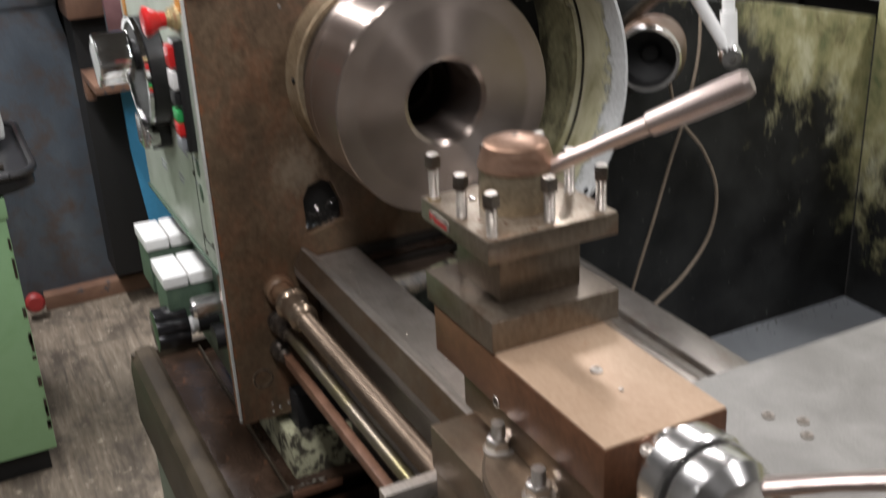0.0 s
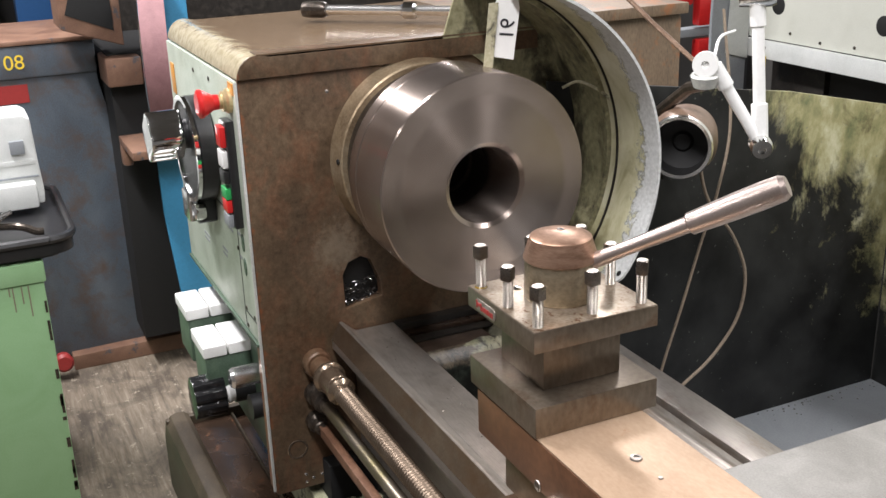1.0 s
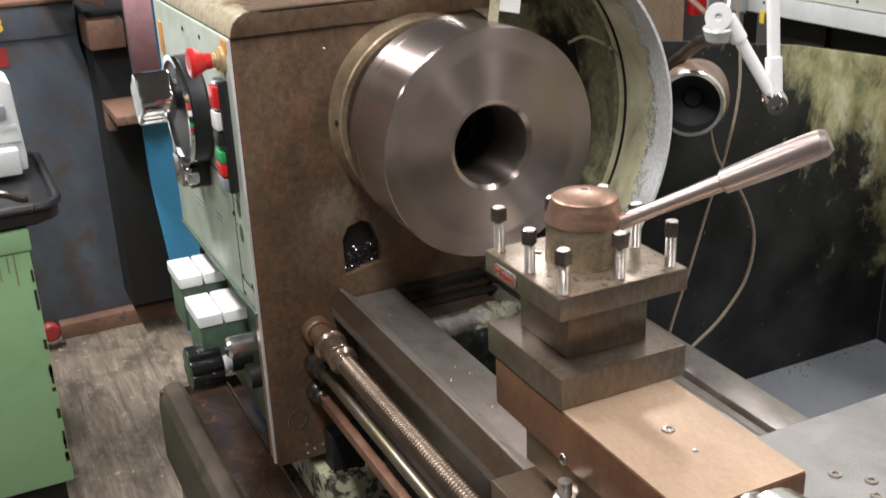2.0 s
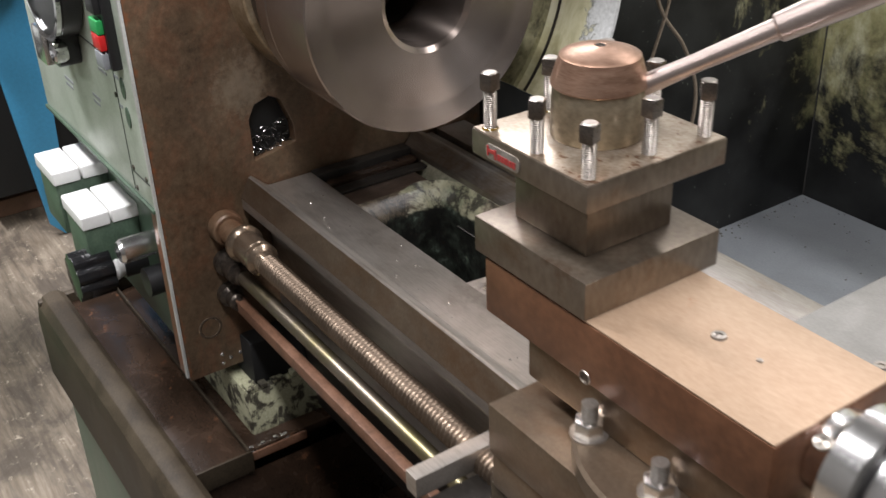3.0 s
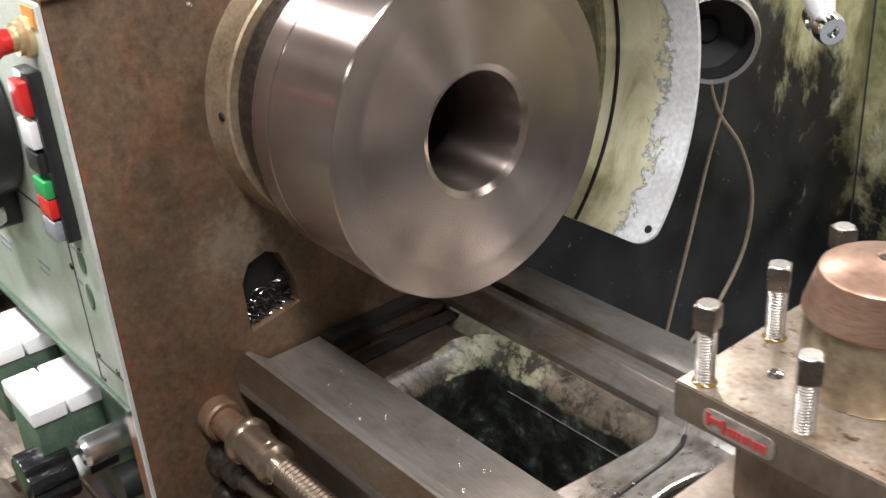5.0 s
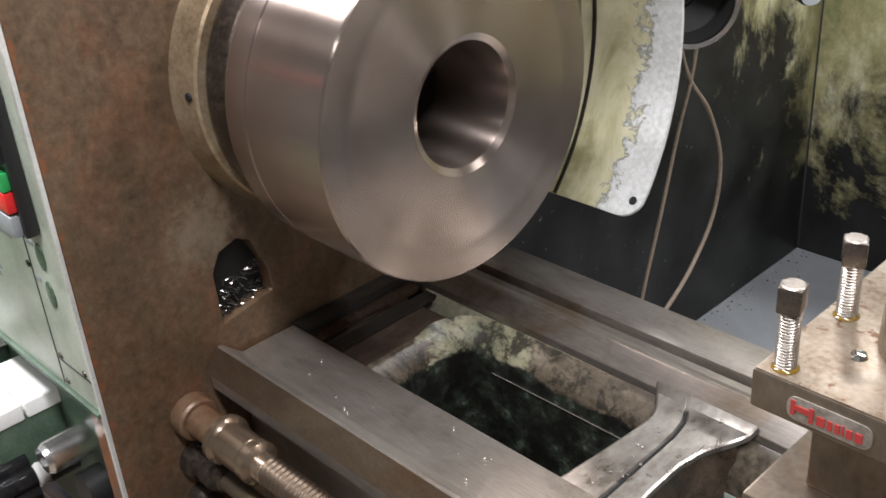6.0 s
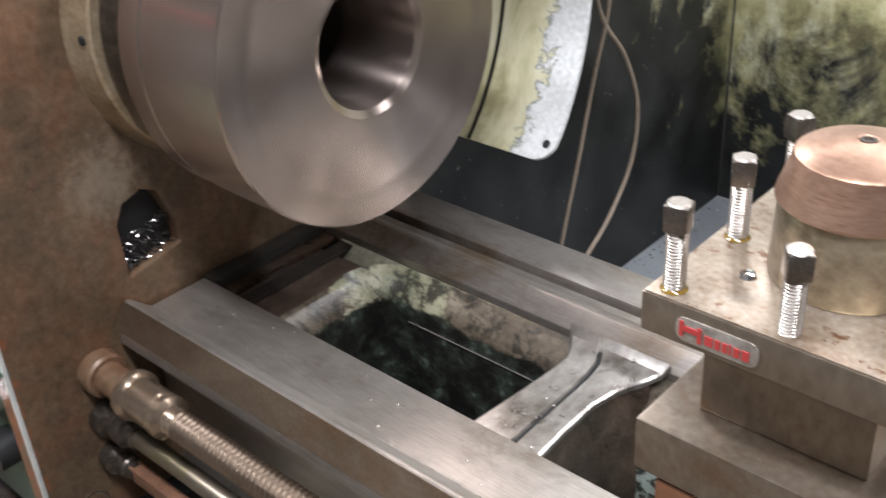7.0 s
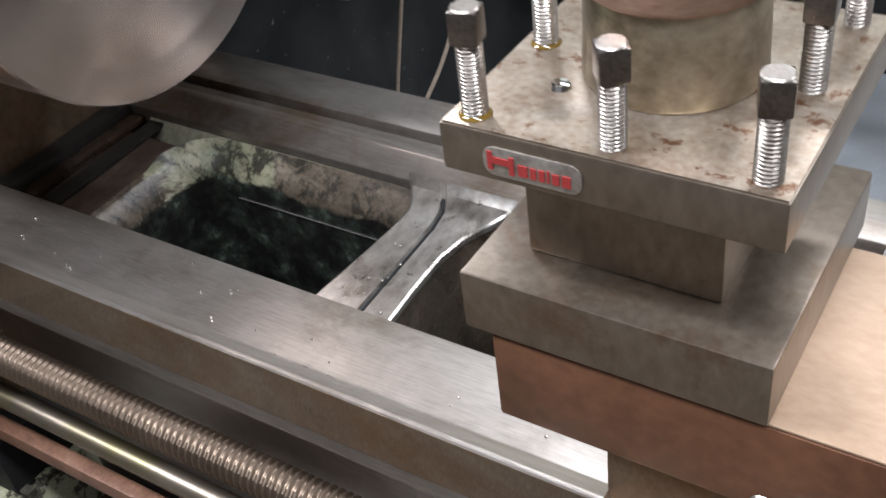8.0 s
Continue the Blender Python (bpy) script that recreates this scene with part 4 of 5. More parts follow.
def screws():
    y, z = -0.1485, 0.829
    ls = part("leadscrew", thread((0.098, y, z), (1, 0, 0), 0.0112, 0.0017, 0.0047, 0.472, 18, True), M_SCREW, lathe, "long bronzed threaded leadscrew")
    part("bearing_ring", revolve([(0, 0.0), (0, 0.0175), (0.012, 0.017), (0.014, 0.0155), (0.0142, 0.0125), (0.05, 0.0122)], (0.0005, y, z), (1, 0, 0), 28), M_CAST, ls, "brown cast bearing boss")
    part("collar", revolve([(0.044, 0.0), (0.044, 0.0175), (0.045, 0.0188), (0.049, 0.0188), (0.05, 0.0172), (0.052, 0.0155), (0.078, 0.0152), (0.0788, 0.0142), (0.0805, 0.0142), (0.0813, 0.016), (0.0875, 0.016), (0.0895, 0.0135), (0.091, 0.0112), (0.1, 0.0108), (0.103, 0.0095)], (0.0005, y, z), (1, 0, 0), 32), M_COLLAR, ls, "bronzed collar with grooves")
    y2, z2 = -0.152, 0.79
    fr = part("feed_rod", revolve([(0.02, 0), (0.02, 0.0072), (0.55, 0.0072), (0.55, 0)], (0, y2, z2), (1, 0, 0), 18), M_ROD, lathe, "oily polished feed rod")
    part("collar", revolve([(0, 0), (0, 0.0145), (0.008, 0.0145), (0.01, 0.011), (0.02, 0.011), (0.022, 0.0125), (0.032, 0.0125), (0.034, 0.0095), (0.042, 0.009), (0.043, 0.007)], (0.0005, y2, z2), (1, 0, 0), 24), M_BLACKED, fr)
    y3, z3 = -0.155, 0.754
    br = part("control_bar", box(0.03, 0.55, y3 - 0.005, y3 + 0.005, z3 - 0.0065, z3 + 0.0065, 0.0012), M_RUST, lathe, "rusty red control bar")
    part("collar", revolve([(0, 0), (0, 0.0125), (0.01, 0.0125), (0.013, 0.009), (0.024, 0.009), (0.026, 0.0075), (0.034, 0.007), (0.034, 0)], (0.0005, y3, z3), (1, 0, 0), 20), M_BLACKED, br)


def base():
    part("foot", box(-0.12, 0.035, -0.164, 0.1, 0.565, 0.6475, 0.004), M_FOOT, lathe, "flaking cream foot of the bed")
    # black block stands in for the shaded gap above the foot
    part("foot_gap_dark", box(-0.12, 0.026, -0.15, 0.1, 0.648, 0.70, 0.002), M_HOLE, lathe)
    rnd = random.Random(21)
    for i in range(7):
        y = -0.16 + 0.012 * i + rnd.uniform(-0.004, 0.004)
        part("paint_flake", box(0.018, 0.0345, y, y + rnd.uniform(0.006, 0.016), 0.6478, 0.6482 + rnd.uniform(0.001, 0.006), 0.0006), M_FOOT, lathe)
    part("pan_top", box(-0.35, 0.064, -0.245, -0.184, 0.578, 0.6, 0.002), M_PAN, lathe, "dark oily pan top")
    part("pan_bead", along_x([(-0.1835, 0.57), (-0.1835, 0.602), (-0.1825, 0.6032), (-0.1808, 0.603), (-0.18, 0.6015), (-0.18, 0.57)], -0.35, 0.0645, 0.0004), M_PAN_RIM, lathe, "thin worn bead along the pan top")
    part("pan_bead", along_x([(-0.2495, 0.598), (-0.2495, 0.6035), (-0.246, 0.6045), (-0.2425, 0.6035), (-0.2425, 0.6002)], -0.35, 0.0645, 0.0004), M_PAN_RIM, lathe)
    part("pan_edge", box(0.0642, 0.0665, -0.2455, -0.1795, 0.575, 0.6012, 0.0006), M_PAN_RIM, lathe, "worn bare edge of the pan top")
    part("pan_shelf", box(-0.35, 0.0615, -0.1795, 0.14, 0.57, 0.594, 0.002), M_PAN, lathe, "black oily shelf under the bed foot")
    rim = [(-0.245, 0.5), (-0.245, 0.612), (-0.252, 0.6175), (-0.262, 0.6185), (-0.272, 0.615), (-0.28, 0.604), (-0.283, 0.585), (-0.283, 0.5)]
    part("pan_rim", along_x(rim, -0.36, 1.25, 0.001), M_PAN_RIM, lathe, "rounded greasy pan rim")
    part("pan_rim", box(-0.362, -0.35, -0.28, 0.16, 0.5, 0.612, 0.004), M_PAN_RIM, lathe)
    part("pedestal", box(-0.345, 0.058, -0.272, 0.14, 0.0, 0.578, 0.006), M_GREEN_DARK, lathe, "dark green pedestal under the headstock")
    part("pan_floor", box(0.062, 1.25, -0.24, 0.14, 0.45, 0.46, 0.001), M_PAN, lathe, "black oily pan floor")
    part("pan_back", box(0.06, 1.25, 0.142, 0.15, 0.3, 0.66, 0.001), M_DARK, lathe)
    part("pedestal", box(0.95, 1.25, -0.27, 0.14, 0.0, 0.45, 0.006), M_GREEN_DARK, lathe)
    part("inner_wall", box(0.0585, 0.0615, -0.243, 0.14, 0.45, 0.5985, 0.0005), M_PAN, lathe)
    part("shelf_edge", box(0.0616, 0.064, -0.178, -0.115, 0.586, 0.5962, 0.0008), M_RUST, lathe, "worn bare edge of the shelf")
    # bright specks stand in for the white glints along the edge
    bm = bmesh.new()
    for i in range(40):
        c = Vector((0.058 + rnd.uniform(-0.006, 0.004), rnd.uniform(-0.178, -0.135), 0.5965))
        bmesh.ops.create_icosphere(bm, subdivisions=1, radius=rnd.uniform(0.0006, 0.002), matrix=Matrix.Translation(c) @ Matrix.Diagonal((1, rnd.uniform(0.6, 1.8), 0.5, 1)))
    tagged(part("swarf", bm, M_SWARF, lathe, "bright specks for the glints on the shelf edge"), kind="stuff")


headstock()
bed()
screws()
base()

# ---- turned disc on the spindle ----
DX = 0.166
disc = thing("turned_disc", (0.1, AX_Y, AX_Z), "large turned steel disc with a bore, mounted on the lathe spindle", "workpiece")
prof = [(0.066, 0.04), (0.066, 0.106), (0.069, 0.112), (0.074, 0.1142), (0.092, 0.1142), (0.0925, 0.1134), (0.0955, 0.1134), (0.096, 0.1148), (0.1645, 0.1157), (0.166, 0.1146), (0.1661, 0.099), (0.16575, 0.0962), (0.16575, 0.0905), (0.1661, 0.088), (0.1662, 0.0452), (0.1636, 0.0405), (0.16, 0.0398), (0.06, 0.0395)]
part("disc_body", revolve(prof, (0, AX_Y, AX_Z), (1, 0, 0), 160), M_DISC, disc, "bright turned steel disc", origin=(0.1, AX_Y, AX_Z))
part("spindle_flange", revolve([(0.0135, 0.03), (0.0135, 0.092), (0.03, 0.1), (0.05, 0.1), (0.054, 0.098), (0.0655, 0.098), (0.0655, 0.03)], (0, AX_Y, AX_Z), (1, 0, 0), 96), M_BLACKED, disc, "dark spindle flange", origin=(0.04, AX_Y, AX_Z))
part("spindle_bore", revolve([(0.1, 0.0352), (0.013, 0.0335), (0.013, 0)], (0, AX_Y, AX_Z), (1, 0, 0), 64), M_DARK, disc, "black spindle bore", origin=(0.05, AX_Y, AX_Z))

# ---- chuck guard ----
guard = thing("chuck_guard", (0.09, 0.19, AX_Z), "curved sheet chuck guard in flaking cream paint", "guard")


def shell(x0, x1, r0, r1, a0, a1, seg=72, corner=0.0):
    """A curved sheet about the spindle, with thickness. corner: radius of its lower front corner."""
    bm = bmesh.new()
    rows = []
    angles = [a0 + (a1 - a0) * i / seg for i in range(seg + 1)]
    if corner:
        low = math.degrees(corner / r0)
        angles = [a0 + low * (1 - math.cos(radians(k))) for k in range(0, 90, 15)] + [a for a in angles if a > a0 + low]
    for a in angles:
        d = (a - a0) * math.pi / 180 * r0
        cut = corner - math.sqrt(max(0, corner ** 2 - max(0, corner - d) ** 2)) if corner else 0
        a = radians(a)
        rows.append([bm.verts.new((x, AX_Y + r * math.cos(a), AX_Z + r * math.sin(a))) for x, r in ((x0, r0), (x1 - cut, r0), (x1 - cut, r1), (x0, r1))])
    for p, q in zip(rows, rows[1:]):
        for k in range(4):
            bm.faces.new((p[k], p[(k + 1) % 4], q[(k + 1) % 4], q[k]))
    bm.faces.new(rows[0])
    bm.faces.new(rows[-1][::-1])
    return bm


G0, G1 = -42, 76
part("inner_sheet", shell(0.004, 0.092, 0.196, 0.199, G0, G1), M_GUARD_IN, guard, "soiled olive inside of the guard")
part("painted_band", shell(0.095, 0.187, 0.1985, 0.2015, G0, G1, 72, 0.018), M_GUARD, guard, "cream paint flaking along a ragged edge to a worn grey rim")
part("bead", shell(0.0915, 0.0955, 0.193, 0.2, G0, G1), M_GUARD_IN, guard)
part("bead", shell(0.108, 0.1105, 0.1965, 0.1984, G0, G1), M_DARK, guard, "thin dark band along the guard")
part("rivet_hole", revolve([(0, 0.0034), (0.0005, 0.0028), (0.0006, 0)], (0.1785, AX_Y + 0.1982 * math.cos(radians(-38)), AX_Z + 0.1982 * math.sin(radians(-38))), (0, -math.cos(radians(-38)), -math.sin(radians(-38))), 14), M_HOLE, guard)
part("back_plate", prism([(0.199 * math.cos(radians(a)), 0.199 * math.sin(radians(a))) for a in range(-42, 77, 4)] + [(0.125 * math.cos(radians(a)), 0.125 * math.sin(radians(a))) for a in range(76, -43, -4)], (0.001, AX_Y, AX_Z), (0, 1, 0), (0, 0, 1), (1, 0, 0), 0.003, 0), M_GUARD_IN, guard)
part("stay_wire", tube(curve([(0.06, 0.15, 1.13), (0.07, 0.165, 1.137), (0.09, 0.178, 1.13), (0.105, 0.186, 1.12)], 6), 0.0018, 6), M_FILLET, guard)

# ---- paper tag ----
tag = thing("paper_tag", (0.12, 0.045, 1.215), "white paper tag with a handwritten number hanging by a strip", "tag")
part("card", prism([(-0.012, -0.031), (0.012, -0.033), (0.0135, 0.02), (0.009, 0.036), (-0.009, 0.036), (-0.0135, 0.02)], (0.12, 0.045, 1.215), (0.25, 0.96, -0.12), (0.0, 0.12, 0.99), (0.96, -0.25, 0.03), 0.0005, 0), M_PAPER, tag)
part("strip", prism([(-0.006, -0.05), (0.004, -0.05), (0.014, 0.04), (0.004, 0.04)], (0.117, 0.024, 1.2), (0.2, 0.98, 0), (0, 0, 1), (0.98, -0.2, 0), 0.0008, 0), M_FILLET, tag, "pale yellow strip")
lettering("handwriting", "16", 0.022, M_INK, tag, Matrix(((0, 0.25, 0.96, 0.1211), (0.12, 0.96, -0.25, 0.0455), (0.99, -0.12, 0.03, 1.213), (0, 0, 0, 1))), "handwritten black number")

# ---- compound slide and carriage ----
carriage = thing("lathe_carriage", (0.6, -0.05, 0.86), "grey lathe carriage with cross slide and apron", "carriage")
part("cross_slide", box(0.5045, 0.82, -0.193, -0.045, 0.905, 0.94, 0.0015), M_CROSS, carriage, "worn steel cross slide")
part("saddle", box(0.56, 0.86, -0.19, 0.17, 0.8775, 0.9035, 0.002), M_POST, carriage, "steel saddle on the bed ways")
part("slide_cover", upright(rounded(0.557, 0.98, -0.044, 0.42, 0.003), 0.925, 0.945, 0.0012), M_COVER, carriage, "speckled grey cross slide cover")
for x, y in ((0.619, 0.007), (0.636, 0.022), (0.65, 0.012), (0.7, 0.1)):
    part("cover_screw", revolve([(0, 0.0045), (0.0012, 0.0042), (0.0012, 0.002), (0.0002, 0.0018), (0.0002, 0)], (x, y, 0.945), (0, 0, 1), 14), M_BOLT, carriage)
part("apron", box(0.441, 0.86, -0.212, -0.13, 0.58, 0.825, 0.003), M_DARK, carriage, "oily dark apron")
part("apron_guard", box(0.427, 0.44, -0.206, -0.112, 0.826, 0.843, 0.001), M_WAY, carriage, "bright steel wiper bar")
part("saddle_wing", box(0.505, 0.82, -0.191, -0.115, 0.8775, 0.9045, 0.002), M_CROSS, carriage)
part("gib_plate", box(0.5, 0.82, -0.189, -0.13, 0.83, 0.877, 0.002), M_PAN_RIM, carriage)
part("swivel_flange", revolve([(0, 0.0), (0, 0.08), (0.0095, 0.08), (0.0115, 0.078), (0.0115, 0)], (0.618, -0.122, 0.9405), (0, 0, 1), 72), M_CROSS, carriage, "round graduated swivel flange")
for x, y in ((0.5707, -0.1748), (0.6258, -0.1781)):
    nut = part("clamp_nut", prism(hexagon(0.0085, 0.3), (x, y, 0.9525), (1, 0, 0), (0, 1, 0), (0, 0, 1), 0.0095, 0.0008), M_CHROME_DULL, carriage, "bright hexagon clamp nut")
    part("stud", thread((x, y, 0.962), (0, 0, 1), 0.0048, 0.0007, 0.0016, 0.0105, 12), M_BOLT, nut)
    part("washer", revolve([(0, 0), (0, 0.0105), (0.0012, 0.0105), (0.0012, 0)], (x, y, 0.952), (0, 0, 1), 20), M_BOLT, nut)

slide = thing("compound_slide", (0.575, -0.129, 0.952), "brown compound slide with a tan top on the swivel", "tool slide")
part("slide_base", box(0.51, 0.678, -0.168, -0.09, 0.9522, 0.978, 0.0015), M_CROSS, slide, "oily steel base of the slide")
body = part("slide_body", box(0.473, 0.6825, -0.1706, -0.0865, 0.9785, 1.0145, 0.0015), M_SLIDE, slide, "brown slide body")
# thin sheet gives the top a lighter tan than the brown sides
part("slide_top", box(0.4737, 0.6818, -0.17, -0.0872, 1.0147, 1.0157, 0.0004), M_SLIDE_TOP, slide, "tan top face")
part("oiler", revolve([(0, 0.0042), (0.0012, 0.0038), (0.0014, 0.002), (0.0004, 0.0015), (0.0004, 0)], (0.61, -0.127, 1.0157), (0, 0, 1), 16), M_BOLT, slide, "small round oiler")
part("oiler", revolve([(0, 0.0018), (0.0008, 0.0015), (0.001, 0)], (0.636, -0.127, 1.0157), (0, 0, 1), 10), M_BOLT, slide)
part("gib_screw", revolve([(0, 0.0036), (0.0005, 0.0034), (0.0005, 0.0026), (0.0002, 0.0024), (0.0002, 0)], (0.5612, -0.1706, 0.9815), (0, -1, 0), 14), M_BLACKED, slide, "dark set screw hole")
part("gib_screw", revolve([(0.0001, 0.0042), (0.0007, 0.0039), (0.0007, 0.0035), (0.0001, 0.0034)], (0.5612, -0.1706, 0.9815), (0, -1, 0), 16), M_BOLT, slide)
hub = part("dial_collar", revolve([(0, 0.0), (0, 0.021), (0.006, 0.022), (0.012, 0.026), (0.014, 0.031), (0.03, 0.0325), (0.032, 0.031), (0.032, 0.0)], (0.683, -0.129, 0.995), (1, 0, 0), 40), M_CHROME_DULL, slide, "chrome graduated dial collar")
part("handle_hub", revolve([(0.035, 0.0), (0.035, 0.029), (0.039, 0.0305), (0.052, 0.0295), (0.06, 0.022), (0.064, 0.01), (0.064, 0)], (0.683, -0.129, 0.995), (1, 0, 0), 40), M_CHROME_DULL, hub, "dull chrome handle hub")
part("dial_neck", revolve([(0.031, 0.024), (0.036, 0.024)], (0.683, -0.129, 0.995), (1, 0, 0), 32), M_BLACK, hub)
part("crank_arm", tube([(0.735, -0.12, 1.005), (0.76, -0.085, 1.012), (0.79, -0.045, 1.018)], 0.005, 12, None, [0.006, 0.005, 0.006]), M_LEVER, hub, "slim steel crank arm")
part("dial_screw", revolve([(0, 0.004), (0.002, 0.0038), (0.0025, 0.002), (0.001, 0)], (0.69, -0.148, 1.0115), (0, -0.5, 0.8), 14), M_BOLT, hub)

# ---- tool post ----
PX, PY = 0.5125, -0.1245
post = thing("four_way_tool_post", (PX, PY, 1.0158), "four-way steel tool post with bronze cap and clamp bolts", "tool post")
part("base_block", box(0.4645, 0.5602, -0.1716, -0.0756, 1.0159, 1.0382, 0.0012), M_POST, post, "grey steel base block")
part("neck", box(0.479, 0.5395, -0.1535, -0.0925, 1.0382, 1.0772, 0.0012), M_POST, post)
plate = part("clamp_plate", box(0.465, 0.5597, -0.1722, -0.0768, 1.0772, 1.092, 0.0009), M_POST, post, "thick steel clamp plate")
# thin sheet in a paler stained steel than the plate's sides
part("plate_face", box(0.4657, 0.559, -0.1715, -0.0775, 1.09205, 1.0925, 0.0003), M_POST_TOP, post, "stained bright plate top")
badge = part("badge", prism(rounded(0.4785, 0.5075, 1.0795, 1.0885, 0.0035), (0, -0.1722, 0), (1, 0, 0), (0, 0, 1), (0, -1, 0), 0.0007, 0.0002), M_BADGE, plate, "small worn maker's badge with red marks")
for x0, x1, z0, z1 in ((0.480, 0.4815, 1.0815, 1.0872), (0.4815, 0.4865, 1.0836, 1.0856), (0.4865, 0.488, 1.081, 1.0866), (0.4892, 0.492, 1.0815, 1.0849), (0.4928, 0.4945, 1.0815, 1.0849), (0.4953, 0.497, 1.0815, 1.0849), (0.4977, 0.4984, 1.0815, 1.0853), (0.4992, 0.5012, 1.0815, 1.0847), (0.502, 0.5045, 1.0815, 1.0849)):
    part("red_mark", box(x0, x1, -0.1733, -0.1728, z0, z1, 0), M_RED_DULL, badge)
part("collar", revolve([(0, 0.0), (0, 0.0246), (0.0014, 0.0252), (0.0272, 0.0244), (0.0275, 0.0)], (PX, PY, 1.0926), (0, 0, 1), 64), M_CAP_BASE, post, "oily steel collar")
cap_bm = revolve([(0.0272, 0.018), (0.0272, 0.0248), (0.028, 0.0256), (0.0292, 0.0254), (0.0428, 0.0211), (0.0434, 0.0203), (0.0448, 0.0165), (0.0462, 0.0118), (0.0472, 0.007), (0.0477, 0.0032), (0.0472, 0.0026), (0.0472, 0)], (PX, PY, 1.0926), (0, 0, 1), 64)
part("cap", cap_bm, M_BRONZE, post, "bronze-coloured domed cap")
part("cap_pin", revolve([(0, 0.0026), (0.0007, 0.0026), (0.0007, 0.0014), (0.0002, 0.0012), (0.0002, 0)], (PX, PY, 1.1397), (0, 0, 1), 16), M_BLACKED, post)
A, B = Vector((PX + 0.0165, PY + 0.0148, 1.1195)), Vector((0.6165, -0.026, 1.1815))
way = B - A
lever = part("lever", tube([A, A + way * 0.2, A + way * 0.52], 0.005, 16, None, [0.0056, 0.0048, 0.0056]), M_LEVER, post, "steel clamp lever")
part("grip", tube([A + way * k for k in (0.515, 0.525, 0.6, 0.75, 0.9, 0.975, 1.0)], 0.008, 20, None, [0.0062, 0.0074, 0.0078, 0.0086, 0.0088, 0.0084, 0.0066]), M_LEVER, lever, "smooth tapered steel grip")


def clamp_bolt(x, y, dz, turn):
    z = 1.0925
    shank = part("clamp_bolt", thread((x, y, z - 0.004), (0, 0, 1), 0.0038, 0.0006, 0.00118, 0.0245 + dz, 14), M_BOLT, post, "threaded clamp bolt with a square head")
    sq = [(0.0056 * math.cos(radians(turn + 45 + 90 * i)), 0.0056 * math.sin(radians(turn + 45 + 90 * i))) for i in range(4)]
    hd = prism(sq, (x, y, z + 0.0205 + dz), (1, 0, 0), (0, 1, 0), (0, 0, 1), 0.0095, 0.0009)
    part("bolt_head", hd, M_HEAD, shank, "worn steel square bolt head, darkened for the dim room it reflects")
    # bright disc paints the lit top of the head
    part("head_face", revolve([(0, 0.0), (0, 0.0041), (0.0004, 0.0036), (0.0004, 0)], (x, y, z + 0.0301 + dz), (0, 0, 1), 12), M_BOLT, shank)
    if x < 0.48:
        part("oil_ring", revolve([(0, 0.0047), (0.0005, 0.0043), (0.001, 0.0036)], (x, y, z + 0.0001), (0, 0, 1), 14), M_OIL, shank)


for x, y, dz, turn in ((0.473, -0.1655, 0.0013, 12), (0.5128, -0.1655, -0.0014, 38), (0.552, -0.165, -0.0018, 20), (0.5495, -0.1225, -0.0005, 5), (0.5505, -0.0843, 0, 50), (0.473, -0.1243, 0.0005, 28), (0.473, -0.0835, 0.0012, 60), (0.512, -0.0835, 0, 15)):
    clamp_bolt(x, y, dz, turn)
part("detent", revolve([(0, 0.0032), (0.0012, 0.0026), (0.0018, 0)], (0.488, -0.145, 1.0925), (0, 0, 1), 12), M_CHROME, post)

# ---- splash tray behind the bed ----
tray = thing("chip_tray", (0.6, 0.45, 0.6), "blue-grey chip tray with sooty splash panels behind the lathe", "tray")
part("tray_floor", box(0.02, 1.35, 0.16, 0.735, 0.59, 0.6, 0.001), M_TRAY, tray, "blue-grey tray floor with swarf")
part("end_panel", prism([(0.155, 0.5), (0.735, 0.5), (0.735, 1.03), (0.53, 1.075), (0.155, 1.13)], (0.02, 0, 0), (0, 1, 0), (0, 0, 1), (-1, 0, 0), 0.006, 0.001), M_SPLASH, tray, "sooty black end panel with yellow stains")
part("back_panel", box(0.022, 1.35, 0.735, 0.742, 0.5, 1.06, 0.001), M_SPLASH, tray, "sooty black back panel")
bm = bmesh.new()
rnd = random.Random(5)
for i in range(70):
    k = i % 2
    c = Vector((0.026 + abs(rnd.gauss(0, 0.012)), rnd.uniform(0.5, 0.73), 0.601)) if k else Vector((rnd.uniform(0.03, 0.25), rnd.uniform(0.56, 0.73), 0.601))
    s = rnd.uniform(0.0006, 0.0018)
    bmesh.ops.create_icosphere(bm, subdivisions=1, radius=s, matrix=Matrix.Translation(c) @ Matrix.Diagonal((1, rnd.uniform(0.5, 1.4), 0.6, 1)))
tagged(part("swarf", bm, M_SWARF, tray, "bright swarf along the tray edge"), kind="stuff")

# ---- cords ----
for pts, r in (([(0.1, 0.25, 0.66), (0.1, 0.276, 0.763), (0.1, 0.303, 0.845), (0.1, 0.326, 0.92), (0.1, 0.348, 0.985), (0.09, 0.37, 1.07), (0.06, 0.375, 1.2)], 0.0018), ([(0.1, 0.265, 0.7), (0.1, 0.311, 0.731), (0.1, 0.356, 0.762), (0.1, 0.393, 0.81), (0.1, 0.4, 0.868), (0.1, 0.376, 0.924), (0.1, 0.342, 0.965), (0.1, 0.325, 1.0), (0.1, 0.315, 1.05)], 0.0022)):
    cord = tagged(link("cord", tube(curve(pts, 8), r, 8), M_CORD), "thin grey-brown cord hanging behind the lathe bed", "cord", "hanging cords")

